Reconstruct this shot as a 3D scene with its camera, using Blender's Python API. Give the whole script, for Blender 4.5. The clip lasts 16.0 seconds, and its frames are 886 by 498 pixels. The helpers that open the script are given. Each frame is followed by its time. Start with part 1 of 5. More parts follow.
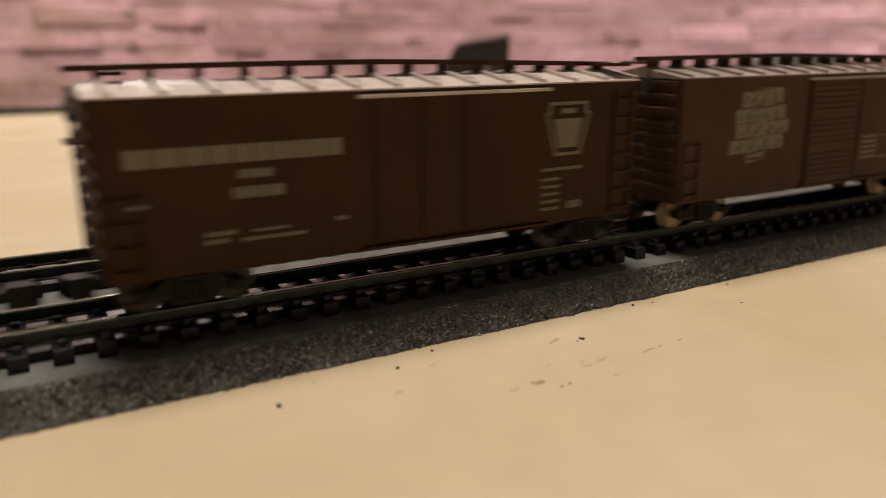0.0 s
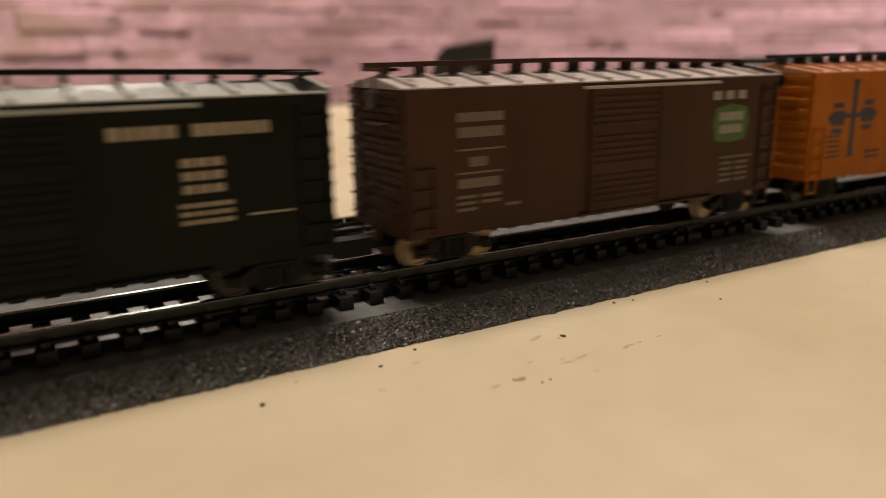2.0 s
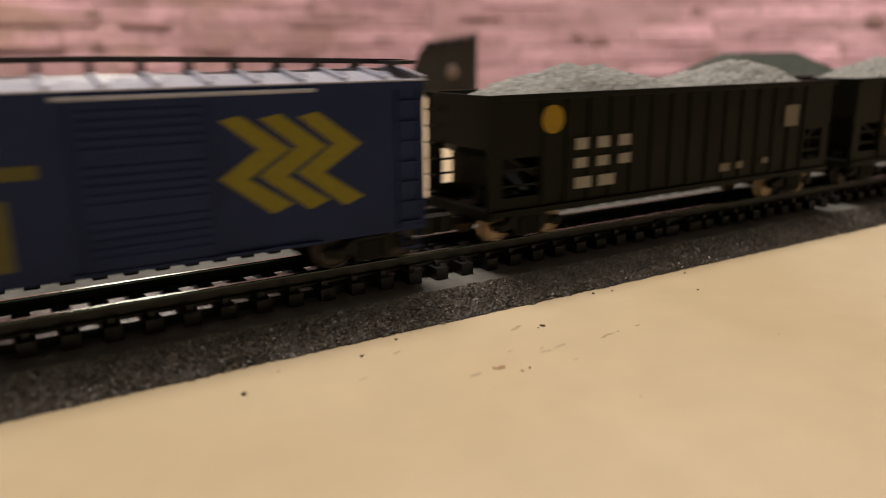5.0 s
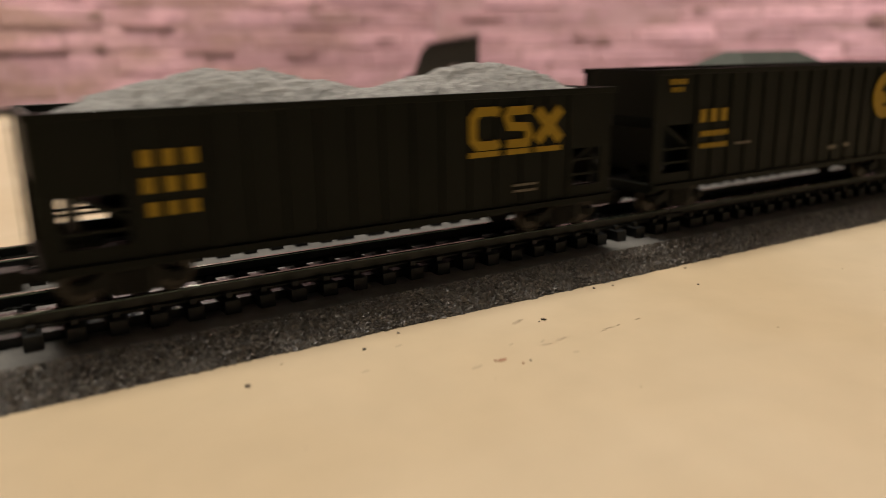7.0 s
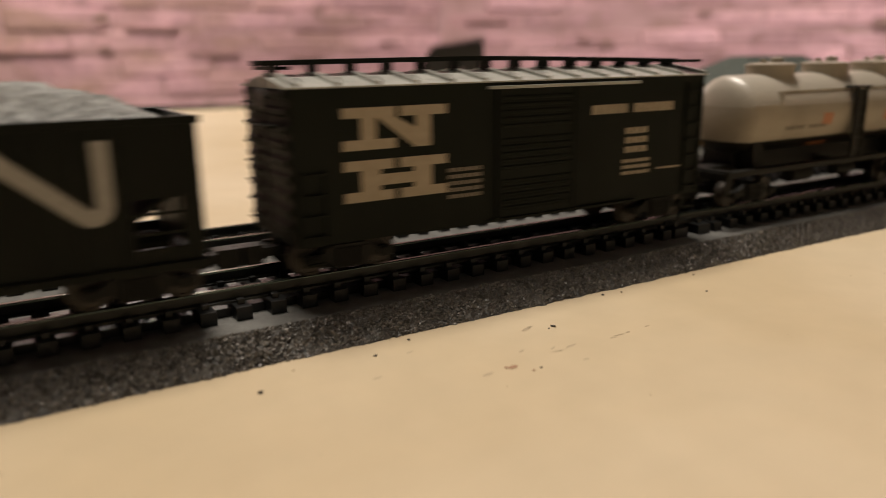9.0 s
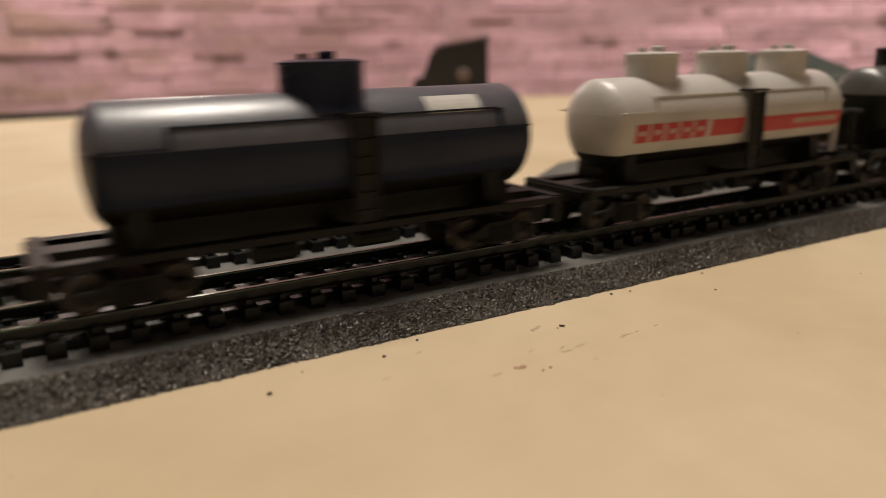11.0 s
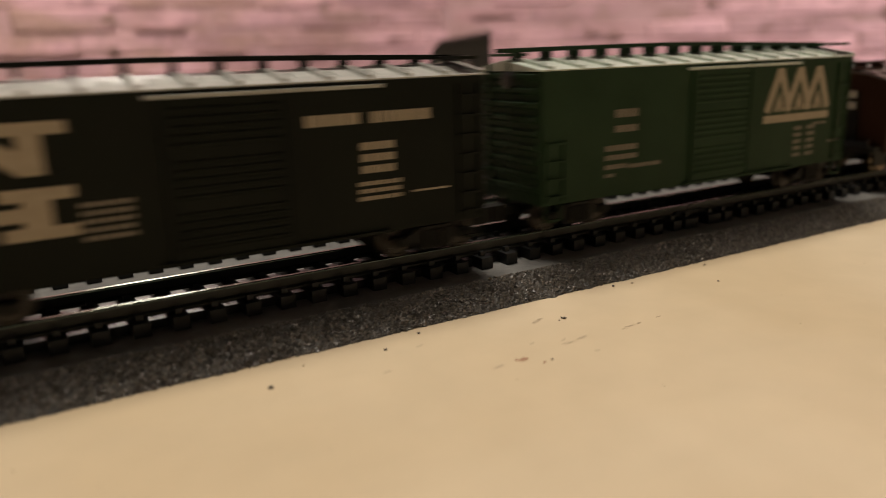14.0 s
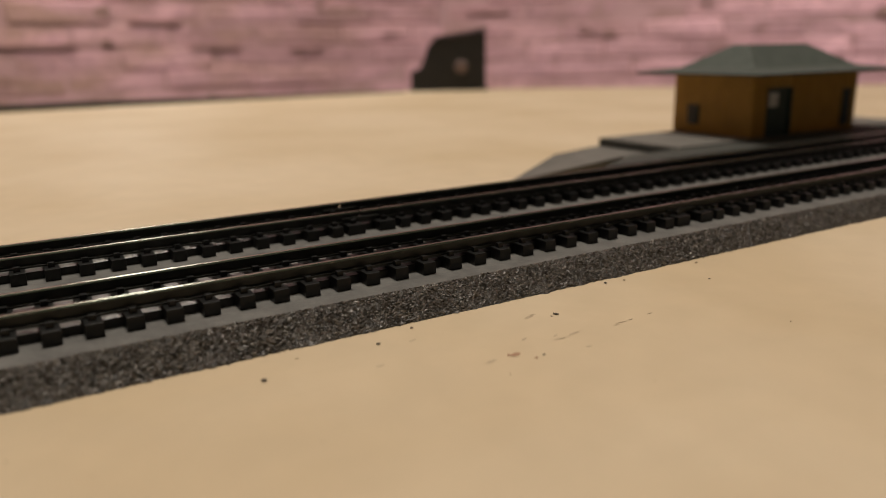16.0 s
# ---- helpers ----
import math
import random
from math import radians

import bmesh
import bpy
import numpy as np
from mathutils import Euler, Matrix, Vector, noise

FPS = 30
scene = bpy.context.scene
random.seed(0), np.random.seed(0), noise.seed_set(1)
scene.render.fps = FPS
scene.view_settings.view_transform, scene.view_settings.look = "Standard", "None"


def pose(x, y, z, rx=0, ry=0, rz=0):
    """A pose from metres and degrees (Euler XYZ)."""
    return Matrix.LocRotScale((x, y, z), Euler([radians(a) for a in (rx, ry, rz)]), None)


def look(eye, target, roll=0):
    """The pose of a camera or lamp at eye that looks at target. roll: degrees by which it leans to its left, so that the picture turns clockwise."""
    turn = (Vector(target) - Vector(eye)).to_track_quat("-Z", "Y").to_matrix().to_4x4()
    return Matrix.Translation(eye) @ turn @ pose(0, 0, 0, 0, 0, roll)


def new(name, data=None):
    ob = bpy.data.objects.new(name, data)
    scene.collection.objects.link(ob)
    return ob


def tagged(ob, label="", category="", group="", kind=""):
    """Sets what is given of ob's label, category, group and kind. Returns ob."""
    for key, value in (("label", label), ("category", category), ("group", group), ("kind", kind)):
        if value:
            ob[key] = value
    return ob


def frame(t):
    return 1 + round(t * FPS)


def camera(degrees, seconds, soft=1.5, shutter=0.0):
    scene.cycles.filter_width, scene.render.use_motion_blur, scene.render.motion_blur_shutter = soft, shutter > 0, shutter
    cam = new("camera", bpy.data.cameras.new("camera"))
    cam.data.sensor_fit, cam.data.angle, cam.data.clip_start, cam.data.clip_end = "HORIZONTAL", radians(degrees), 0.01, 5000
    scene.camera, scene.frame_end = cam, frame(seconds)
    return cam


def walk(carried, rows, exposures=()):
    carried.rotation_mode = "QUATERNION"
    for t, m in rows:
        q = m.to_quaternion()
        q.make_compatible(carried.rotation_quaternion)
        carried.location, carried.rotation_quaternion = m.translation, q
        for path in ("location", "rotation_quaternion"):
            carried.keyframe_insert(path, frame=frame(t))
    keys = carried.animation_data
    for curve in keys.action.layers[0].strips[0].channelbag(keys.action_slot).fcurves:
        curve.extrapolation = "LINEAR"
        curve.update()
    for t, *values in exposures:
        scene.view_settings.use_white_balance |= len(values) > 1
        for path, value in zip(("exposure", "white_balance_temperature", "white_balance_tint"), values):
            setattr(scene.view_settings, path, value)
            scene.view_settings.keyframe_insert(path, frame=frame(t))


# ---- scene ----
cam = camera(60.66, 16.0, soft=0.7, shutter=0.35)
# a close-up lens: the far wall and the nearest ballast fall out of focus
cam.data.dof.use_dof = True
cam.data.dof.focus_distance = 0.120
cam.data.dof.aperture_fstop = 16.0
PATH = [
    (0.0, pose(0.00163, -0.10642, 0.03965, 75.414, 0.534, -29.454)),
    (0.5, pose(0.00205, -0.10784, 0.03976, 75.560, 0.666, -29.595)),
    (1.0, pose(0.00189, -0.10746, 0.03944, 75.633, 0.697, -29.848)),
    (1.5, pose(0.00227, -0.10791, 0.03939, 75.675, 0.812, -30.046)),
    (2.0, pose(0.00182, -0.10799, 0.03939, 75.673, 0.871, -30.437)),
    (2.5, pose(0.00114, -0.10687, 0.03982, 75.637, 0.811, -30.858)),
    (3.0, pose(0.00157, -0.10717, 0.03920, 75.569, 0.627, -31.121)),
    (3.5, pose(0.00146, -0.10780, 0.03927, 75.501, 0.637, -31.307)),
    (4.0, pose(0.00183, -0.10753, 0.03909, 75.439, 0.544, -31.474)),
    (4.5, pose(0.00089, -0.10905, 0.03852, 75.407, 0.599, -31.630)),
    (5.0, pose(0.00155, -0.10899, 0.03880, 75.388, 0.607, -31.701)),
    (7.5, pose(0.00103, -0.11016, 0.03804, 75.506, 0.825, -31.496)),
    (8.0, pose(0.00097, -0.10980, 0.03854, 75.540, 0.825, -31.427)),
    (8.5, pose(0.00036, -0.10983, 0.03892, 75.591, 0.862, -31.290)),
    (9.0, pose(0.00002, -0.10981, 0.03892, 75.648, 0.715, -31.269)),
    (11.5, pose(-0.00019, -0.10926, 0.03901, 75.562, 1.280, -30.850)),
    (12.0, pose(0.00009, -0.10947, 0.03872, 75.560, 1.440, -30.671)),
    (12.5, pose(0.00035, -0.10960, 0.03850, 75.517, 1.603, -30.567)),
    (13.0, pose(0.00060, -0.10977, 0.03831, 75.433, 1.710, -30.555)),
    (13.5, pose(0.00027, -0.10954, 0.03832, 75.376, 1.659, -30.651)),
    (14.0, pose(0.00033, -0.10956, 0.03846, 75.313, 1.672, -30.759)),
    (14.5, pose(0.00019, -0.10993, 0.03870, 75.271, 1.744, -30.909)),
    (15.0, pose(0.00019, -0.10980, 0.03872, 75.219, 1.606, -31.070)),
    (15.5, pose(0.00009, -0.10992, 0.03848, 75.190, 1.432, -31.124)),
    (16.0, pose(0.00000, -0.10999, 0.03841, 75.049, 1.043, -31.124)),
]
walk(cam, PATH, exposures=[(t, stops, 6330, 8) for t, stops in ((0.0, 0.0), (5.0, -0.02), (9.0, 0.0), (11.5, -0.10), (13.0, -0.05), (15.0, -0.05), (15.5, -0.15), (16.0, -0.34))])

# how far the whole train has run, in millimetres, along the front track
TRAVEL = [
    (0.0, 10.76),
    (0.5, -49.70),
    (1.0, -109.98),
    (1.5, -170.05),
    (2.0, -229.07),
    (2.5, -286.87),
    (3.0, -344.92),
    (3.5, -404.70),
    (4.0, -466.20),
    (4.5, -527.32),
    (5.0, -589.14),
    (5.5, -653.49),
    (6.0, -720.36),
    (6.5, -789.11),
    (7.0, -859.05),
    (7.5, -929.55),
    (8.0, -999.93),
    (8.5, -1069.57),
    (9.0, -1139.33),
    (9.5, -1211.11),
    (10.0, -1285.17),
    (10.5, -1361.20),
    (11.0, -1438.90),
    (11.5, -1517.95),
    (12.0, -1597.90),
    (12.5, -1677.76),
    (13.0, -1756.57),
    (13.5, -1834.08),
    (14.0, -1909.90),
    (14.5, -1984.25),
    (15.0, -2057.82),
    (15.5, -2130.81),
    (16.0, -2203.81),
]

MM = 0.001
RAIL = 7.0          # top of the rails over the board, mm
SIDE = 9.7          # half width of the car bodies, mm

# ---------------------------------------------------------------- light
world = bpy.data.worlds.new("room_air")
scene.world = world
world.use_nodes = True
world.node_tree.nodes["Background"].inputs[0].default_value = (1.0, 0.86, 0.70, 1)
world.node_tree.nodes["Background"].inputs[1].default_value = 0.02


def area_lamp(name, where, target, size, watts, colour, spread=180):
    data = bpy.data.lights.new(name, "AREA")
    data.shape, data.size, data.energy, data.color = "DISK", size, watts, colour
    data.spread = radians(spread)
    ob = new(name, data)
    ob.matrix_world = look(where, target)
    return ob


area_lamp("ceiling_lamp", (0.10, 0.34, 1.55), (0.10, 0.26, 0.0), 0.55, 29.5, (1.0, 0.875, 0.75))
# two added fill lights, aimed only at the brick walls to brighten them
area_lamp("wall_fill_light", (0.20, 1.02, 1.58), (0.22, 1.76, -0.1), 0.24, 9.0, (1.0, 0.87, 0.78), 96)
area_lamp("wall_fill_light", (1.42, 0.42, 1.60), (2.05, 1.15, -0.2), 0.24, 12.0, (1.0, 0.87, 0.82), 96)
area_lamp("wall_lamp", (0.27, 1.70, 0.58), (0.0, 0.0, 0.0), 0.24, 1.9, (1.0, 0.90, 0.76))


# ---------------------------------------------------------------- materials
def material(name, colour, rough=0.5, metal=0.0, second=None, scale=200.0, mix=0.5, bump=0.0, bump_scale=900.0,
             fine=None, spec=0.5, detail=5.0, vary=0.0, coat=0.0):
    """A paint, plastic, wood or metal with two scales of variation and a fine relief."""
    m = bpy.data.materials.new(name)
    m.use_nodes = True
    nt = m.node_tree
    n, l = nt.nodes, nt.links
    b = n["Principled BSDF"]
    b.inputs["Metallic"].default_value = metal
    b.inputs["Specular IOR Level"].default_value = spec
    b.inputs["Coat Weight"].default_value = coat
    tc = n.new("ShaderNodeTexCoord")
    big = n.new("ShaderNodeTexNoise")
    big.inputs["Scale"].default_value = scale
    big.inputs["Detail"].default_value = detail
    l.new(tc.outputs["Object"], big.inputs["Vector"])
    ramp = n.new("ShaderNodeValToRGB")
    ramp.color_ramp.elements[0].position, ramp.color_ramp.elements[1].position = 0.38, 0.66
    ramp.color_ramp.elements[0].color = (*colour, 1)
    other = second or tuple(c * 0.8 for c in colour)
    ramp.color_ramp.elements[1].color = (*[a + (o - a) * mix for a, o in zip(colour, other)], 1)
    l.new(big.outputs["Fac"], ramp.inputs["Fac"])
    small = n.new("ShaderNodeTexNoise")
    small.inputs["Scale"].default_value = bump_scale
    small.inputs["Detail"].default_value = 4
    l.new(tc.outputs["Object"], small.inputs["Vector"])
    mixer = n.new("ShaderNodeMix")
    mixer.data_type, mixer.blend_type = "RGBA", "MULTIPLY"
    mixer.inputs[0].default_value = 0.25 if fine is None else fine
    l.new(ramp.outputs["Color"], mixer.inputs[6])
    l.new(small.outputs["Fac"], mixer.inputs[7])
    colour_out = mixer.outputs[2]
    if vary:
        info = n.new("ShaderNodeObjectInfo")
        hsv = n.new("ShaderNodeHueSaturation")
        rng = n.new("ShaderNodeMapRange")
        rng.inputs[3].default_value, rng.inputs[4].default_value = 1 - vary, 1 + vary
        l.new(info.outputs["Random"], rng.inputs[0])
        l.new(rng.outputs[0], hsv.inputs["Value"])
        l.new(colour_out, hsv.inputs["Color"])
        colour_out = hsv.outputs["Color"]
    l.new(colour_out, b.inputs["Base Color"])
    rr = n.new("ShaderNodeMapRange")
    rr.inputs[3].default_value, rr.inputs[4].default_value = max(0.05, rough - 0.1), min(1, rough + 0.12)
    l.new(big.outputs["Fac"], rr.inputs[0])
    l.new(rr.outputs[0], b.inputs["Roughness"])
    if bump:
        bp = n.new("ShaderNodeBump")
        bp.inputs["Strength"].default_value = bump
        bp.inputs["Distance"].default_value = 0.0004
        l.new(small.outputs["Fac"], bp.inputs["Height"])
        l.new(bp.outputs["Normal"], b.inputs["Normal"])
    return m


BOARD = material("cream_board_paint", (0.64, 0.53, 0.37), 0.60, second=(0.565, 0.45, 0.29), scale=13, mix=1.0, bump=0.06, bump_scale=110, fine=0.15, spec=0.16, detail=8.0)


def painted_brick():
    """Pink paint over old brick: pale and dull bands, worn to brown in wide zones; browner towards the west."""
    m = bpy.data.materials.new("pink_painted_brick")
    m.use_nodes = True
    n, l = m.node_tree.nodes, m.node_tree.links
    b = n["Principled BSDF"]
    b.inputs["Roughness"].default_value = 0.75
    where = n.new("ShaderNodeNewGeometry").outputs["Position"]

    def cloud(stretch, scale, detail, lo, hi):
        mp = n.new("ShaderNodeMapping")
        mp.inputs["Scale"].default_value = stretch
        l.new(where, mp.inputs["Vector"])
        tx = n.new("ShaderNodeTexNoise")
        tx.inputs["Scale"].default_value, tx.inputs["Detail"].default_value = scale, detail
        l.new(mp.outputs[0], tx.inputs["Vector"])
        rg = n.new("ShaderNodeMapRange")
        rg.inputs[1].default_value, rg.inputs[2].default_value = lo, hi
        l.new(tx.outputs["Fac"], rg.inputs[0])
        return rg.outputs[0]

    def blend(kind, fac, a, c):
        mx = n.new("ShaderNodeMix")
        mx.data_type, mx.blend_type = "RGBA", kind
        for socket, value in ((0, fac), (6, a), (7, c)):
            if isinstance(value, (tuple, float)):
                mx.inputs[socket].default_value = value
            else:
                l.new(value, mx.inputs[socket])
        return mx.outputs[2]

    def maths(kind, a, c):
        nd = n.new("ShaderNodeMath")
        nd.operation = kind
        for k, value in enumerate((a, c)):
            if isinstance(value, float):
                nd.inputs[k].default_value = value
            else:
                l.new(value, nd.inputs[k])
        return nd.outputs[0]

    bands = cloud((5.0, 5.0, 17.0), 1.0, 4.0, 0.38, 0.64)
    paint_tone = blend("MIX", bands, (0.53, 0.305, 0.32, 1), (0.82, 0.485, 0.53, 1))
    axes = n.new("ShaderNodeSeparateXYZ")
    l.new(where, axes.inputs[0])
    west = n.new("ShaderNodeMapRange")
    west.inputs[1].default_value, west.inputs[2].default_value = 0.1, 1.35
    west.inputs[3].default_value, west.inputs[4].default_value = 0.88, 0.26
    l.new(axes.outputs["X"], west.inputs[0])
    worn = maths("MULTIPLY", cloud((4.0, 4.0, 12.0), 1.3, 7.0, 0.45, 0.62), west.outputs[0])
    tone = blend("MIX", worn, paint_tone, (0.40, 0.245, 0.185, 1))
    spots = maths("MULTIPLY", cloud((9.0, 9.0, 16.0), 1.6, 3.0, 0.58, 0.72), 0.5)
    tone = blend("MIX", spots, tone, (0.22, 0.12, 0.095, 1))
    fine = cloud((1.0, 1.0, 1.0), 70.0, 4.0, 0.2, 0.8)
    tone = blend("MULTIPLY", 0.35, tone, fine)
    info = n.new("ShaderNodeObjectInfo")
    hsv = n.new("ShaderNodeHueSaturation")
    rng = n.new("ShaderNodeMapRange")
    rng.inputs[3].default_value, rng.inputs[4].default_value = 0.90, 1.12
    l.new(info.outputs["Random"], rng.inputs[0])
    l.new(rng.outputs[0], hsv.inputs["Value"])
    l.new(tone, hsv.inputs["Color"])
    l.new(hsv.outputs["Color"], b.inputs["Base Color"])
    bp = n.new("ShaderNodeBump")
    bp.inputs["Strength"].default_value, bp.inputs["Distance"].default_value = 0.8, 0.002
    l.new(fine, bp.inputs["Height"])
    l.new(bp.outputs["Normal"], b.inputs["Normal"])
    return m


BRICK = painted_brick()
MORTAR = material("dirty_mortar", (0.58, 0.36, 0.365), 0.9, second=(0.42, 0.255, 0.235), scale=11, mix=1.0, bump=0.5, bump_scale=120)
PLASTER = material("grey_white_plaster", (0.74, 0.75, 0.71), 0.85, scale=3, bump=0.1, bump_scale=60)
FLOORGREY = material("grey_unseen_floor", (0.23, 0.225, 0.20), 0.5, scale=4, bump=0.1, bump_scale=60)
LEGWOOD = material("pale_leg_timber", (0.36, 0.26, 0.15), 0.6, scale=20, bump=0.1, bump_scale=200)
TIEBLACK = material("black_tie_plastic", (0.0085, 0.009, 0.0085), 0.36, scale=400, bump=0.12, bump_scale=2500, spec=0.45, vary=0.2)
RAILTOP = material("nickel_rail", (0.25, 0.30, 0.23), 0.22, metal=1.0, second=(0.16, 0.19, 0.145), scale=300, mix=0.7, bump=0.0, bump_scale=1500)
RAILSIDE = material("blackened_rail_side", (0.022, 0.023, 0.018), 0.42, metal=0.1, scale=300, bump=0.1)
ROADBED = material("grey_roadbed", (0.165, 0.162, 0.148), 0.7, second=(0.10, 0.098, 0.09), scale=160, mix=0.9, bump=0.25, bump_scale=1500, fine=0.4)
GRAVEL = material("dark_ballast_grit", (0.034, 0.029, 0.022), 0.42, second=(0.098, 0.083, 0.063), scale=1000, mix=1.0, bump=0.9, bump_scale=2600, fine=0.7, spec=0.4)
LOADGREY = material("grey_crushed_stone", (0.52, 0.52, 0.50), 0.9, second=(0.26, 0.26, 0.25), scale=1100, mix=0.9, bump=0.6, bump_scale=2500, fine=0.5)
PLATFORM = material("grey_platform_card", (0.155, 0.148, 0.130), 0.8, second=(0.12, 0.114, 0.10), scale=90, bump=0.1)
DARKEDGE = material("dark_siding_bed", (0.040, 0.042, 0.035), 0.8, second=(0.066, 0.068, 0.058), scale=500, bump=0.4, bump_scale=2000)
OCHRE = material("ochre_station_boards", (0.44, 0.23, 0.022), 0.6, second=(0.30, 0.15, 0.016), scale=150, bump=0.15)
ROOFGREEN = material("grey_green_shingle", (0.066, 0.080, 0.067), 0.8, second=(0.045, 0.057, 0.047), scale=250, bump=0.3)
TRIMGREEN = material("dark_green_trim", (0.02, 0.035, 0.022), 0.5, scale=300)
PALE = material("pale_card", (0.66, 0.64, 0.58), 0.6, scale=300)
BLACK = material("black_plastic", (0.012, 0.012, 0.012), 0.45, scale=300, bump=0.08, bump_scale=2000)
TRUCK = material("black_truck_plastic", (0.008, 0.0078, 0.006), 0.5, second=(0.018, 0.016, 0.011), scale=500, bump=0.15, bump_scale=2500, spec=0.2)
WHEELTAN = material("worn_brass_wheel", (0.50, 0.38, 0.24), 0.38, metal=0.3, second=(0.30, 0.22, 0.13), scale=600)
WHEELDARK = material("blackened_wheel", (0.05, 0.042, 0.034), 0.4, metal=0.5, scale=600)
LETTERCREAM = material("cream_lettering", (0.47, 0.40, 0.30), 0.55, scale=800, second=(0.39, 0.33, 0.24), spec=0.2)
LETTERWHITE = material("white_lettering", (0.40, 0.385, 0.35), 0.55, scale=800, spec=0.2)
LETTERDULL = material("dull_white_lettering", (0.25, 0.22, 0.175), 0.6, scale=900, spec=0.2)
LETTERYELLOW = material("yellow_lettering", (0.42, 0.275, 0.02), 0.5, scale=800, second=(0.33, 0.21, 0.015), spec=0.2)
LETTEROLIVE = material("chrome_yellow_lettering", (0.29, 0.255, 0.028), 0.5, scale=800, second=(0.23, 0.20, 0.022), spec=0.2)
LETTERBLACK = material("black_lettering", (0.02, 0.018, 0.02), 0.5, scale=800)
LETTERNAVY = material("navy_lettering", (0.03, 0.03, 0.06), 0.5, scale=800)
LETTERRED = material("red_lettering", (0.52, 0.026, 0.026), 0.45, scale=800)
LETTERGREEN = material("green_emblem", (0.07, 0.16, 0.03), 0.5, scale=800)
LETTERGREY = material("grey_green_emblem", (0.125, 0.165, 0.135), 0.5, scale=800, spec=0.2)


def paint(name, colour, rough=0.5):
    return material(name, colour, rough, second=tuple(c * 0.7 for c in colour), scale=90, mix=0.6, bump=0.06, bump_scale=1800, fine=0.15, spec=0.10)


# car colour mixed with pale grey: paints in the light on upward faces
def lightened(name, colour, lit=0.5, hue=0.2):
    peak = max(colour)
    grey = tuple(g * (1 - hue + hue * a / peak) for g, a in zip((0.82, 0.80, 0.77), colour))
    c = tuple(a + (g - a) * lit for a, g in zip(colour, grey))
    return material(name, c, 0.38, second=tuple(a + (g - a) * lit * 0.65 for a, g in zip(colour, grey)), scale=260, mix=0.8, bump=0.1, bump_scale=1800, spec=1.0)


TUSCAN = ((0.060, 0.028, 0.013))
BROWN = ((0.088, 0.047, 0.028))
OXIDE = ((0.078, 0.041, 0.026))
NHBLACK = ((0.0115, 0.0135, 0.0095))
ORANGE = ((0.50, 0.155, 0.013))
FOREST = ((0.010, 0.036, 0.027))
BLUE = ((0.027, 0.041, 0.118))
REEFER = ((0.60, 0.30, 0.012))
VERMONT = ((0.026, 0.052, 0.025))
CABRED = ((0.048, 0.0215, 0.0125))
HOPBLACK = ((0.0105, 0.0118, 0.0085))


# ---------------------------------------------------------------- mesh helpers
def v3(x, y, z):
    return Vector((x * MM, y * MM, z * MM))


def box(bm, x0, x1, y0, y1, z0, z1, bevel=0.0):
    vs = [bm.verts.new(v3(x, y, z)) for x in (x0, x1) for y in (y0, y1) for z in (z0, z1)]
    faces = [(0, 1, 3, 2), (4, 6, 7, 5), (0, 4, 5, 1), (2, 3, 7, 6), (0, 2, 6, 4), (1, 5, 7, 3)]
    made = [bm.faces.new([vs[i] for i in f]) for f in faces]
    if bevel:
        edges = list({e for f in made for e in f.edges})
        bmesh.ops.bevel(bm, geom=edges, offset=bevel * MM, segments=2, affect="EDGES", profile=0.6)
    return bm


def prism(bm, pts, axis, a, b):
    """A flat outline of (u, v) points swept from a to b along an axis: x takes (y, z), y takes (x, z), z takes (x, y)."""
    def put(u, v, w):
        return v3(w, u, v) if axis == "x" else v3(u, w, v) if axis == "y" else v3(u, v, w)
    lo = [bm.verts.new(put(u, v, a)) for u, v in pts]
    hi = [bm.verts.new(put(u, v, b)) for u, v in pts]
    bm.faces.new(lo)
    bm.faces.new(hi[::-1])
    for i in range(len(pts)):
        j = (i + 1) % len(pts)
        bm.faces.new([lo[i], hi[i], hi[j], lo[j]])
    bmesh.ops.recalc_face_normals(bm, faces=bm.faces)
    return bm


def tube(bm, p, q, r, sides=8, r2=None):
    p, q = v3(*p), v3(*q)
    d = q - p
    turn = d.to_track_quat("Z", "Y")
    rings = []
    for c, rad in ((p, r), (q, r if r2 is None else r2)):
        rings.append([bm.verts.new(c + turn @ Vector((math.cos(a) * rad * MM, math.sin(a) * rad * MM, 0)))
                      for a in (2 * math.pi * k / sides for k in range(sides))])
    bm.faces.new(rings[0][::-1])
    bm.faces.new(rings[1])
    for k in range(sides):
        j = (k + 1) % sides
        bm.faces.new([rings[0][k], rings[0][j], rings[1][j], rings[1][k]])
    return bm


def lathe(bm, profile, centre, axis="z", sides=24):
    """A profile of (radius, height) turned about an axis through centre."""
    rings = []
    for r, h in profile:
        ring = []
        for k in range(sides):
            a = 2 * math.pi * k / sides
            u, v = r * math.cos(a), r * math.sin(a)
            p = (u, v, h) if axis == "z" else (u, h, v) if axis == "y" else (h, u, v)
            ring.append(bm.verts.new(v3(centre[0] + p[0], centre[1] + p[1], centre[2] + p[2])))
        rings.append(ring)
    for a, b in zip(rings, rings[1:]):
        for k in range(sides):
            j = (k + 1) % sides
            bm.faces.new([a[k], a[j], b[j], b[k]])
    bm.faces.new(rings[0][::-1])
    bm.faces.new(rings[-1])
    bmesh.ops.recalc_face_normals(bm, faces=bm.faces)
    return bm


def mesh_of(name, bm, mat, smooth=0.0):
    me = bpy.data.meshes.new(name)
    bm.to_mesh(me)
    bm.free()
    me.materials.append(mat)
    if smooth:
        me.polygons.foreach_set("use_smooth", [True] * len(me.polygons))
        me.set_sharp_from_angle(angle=radians(smooth))
    return me


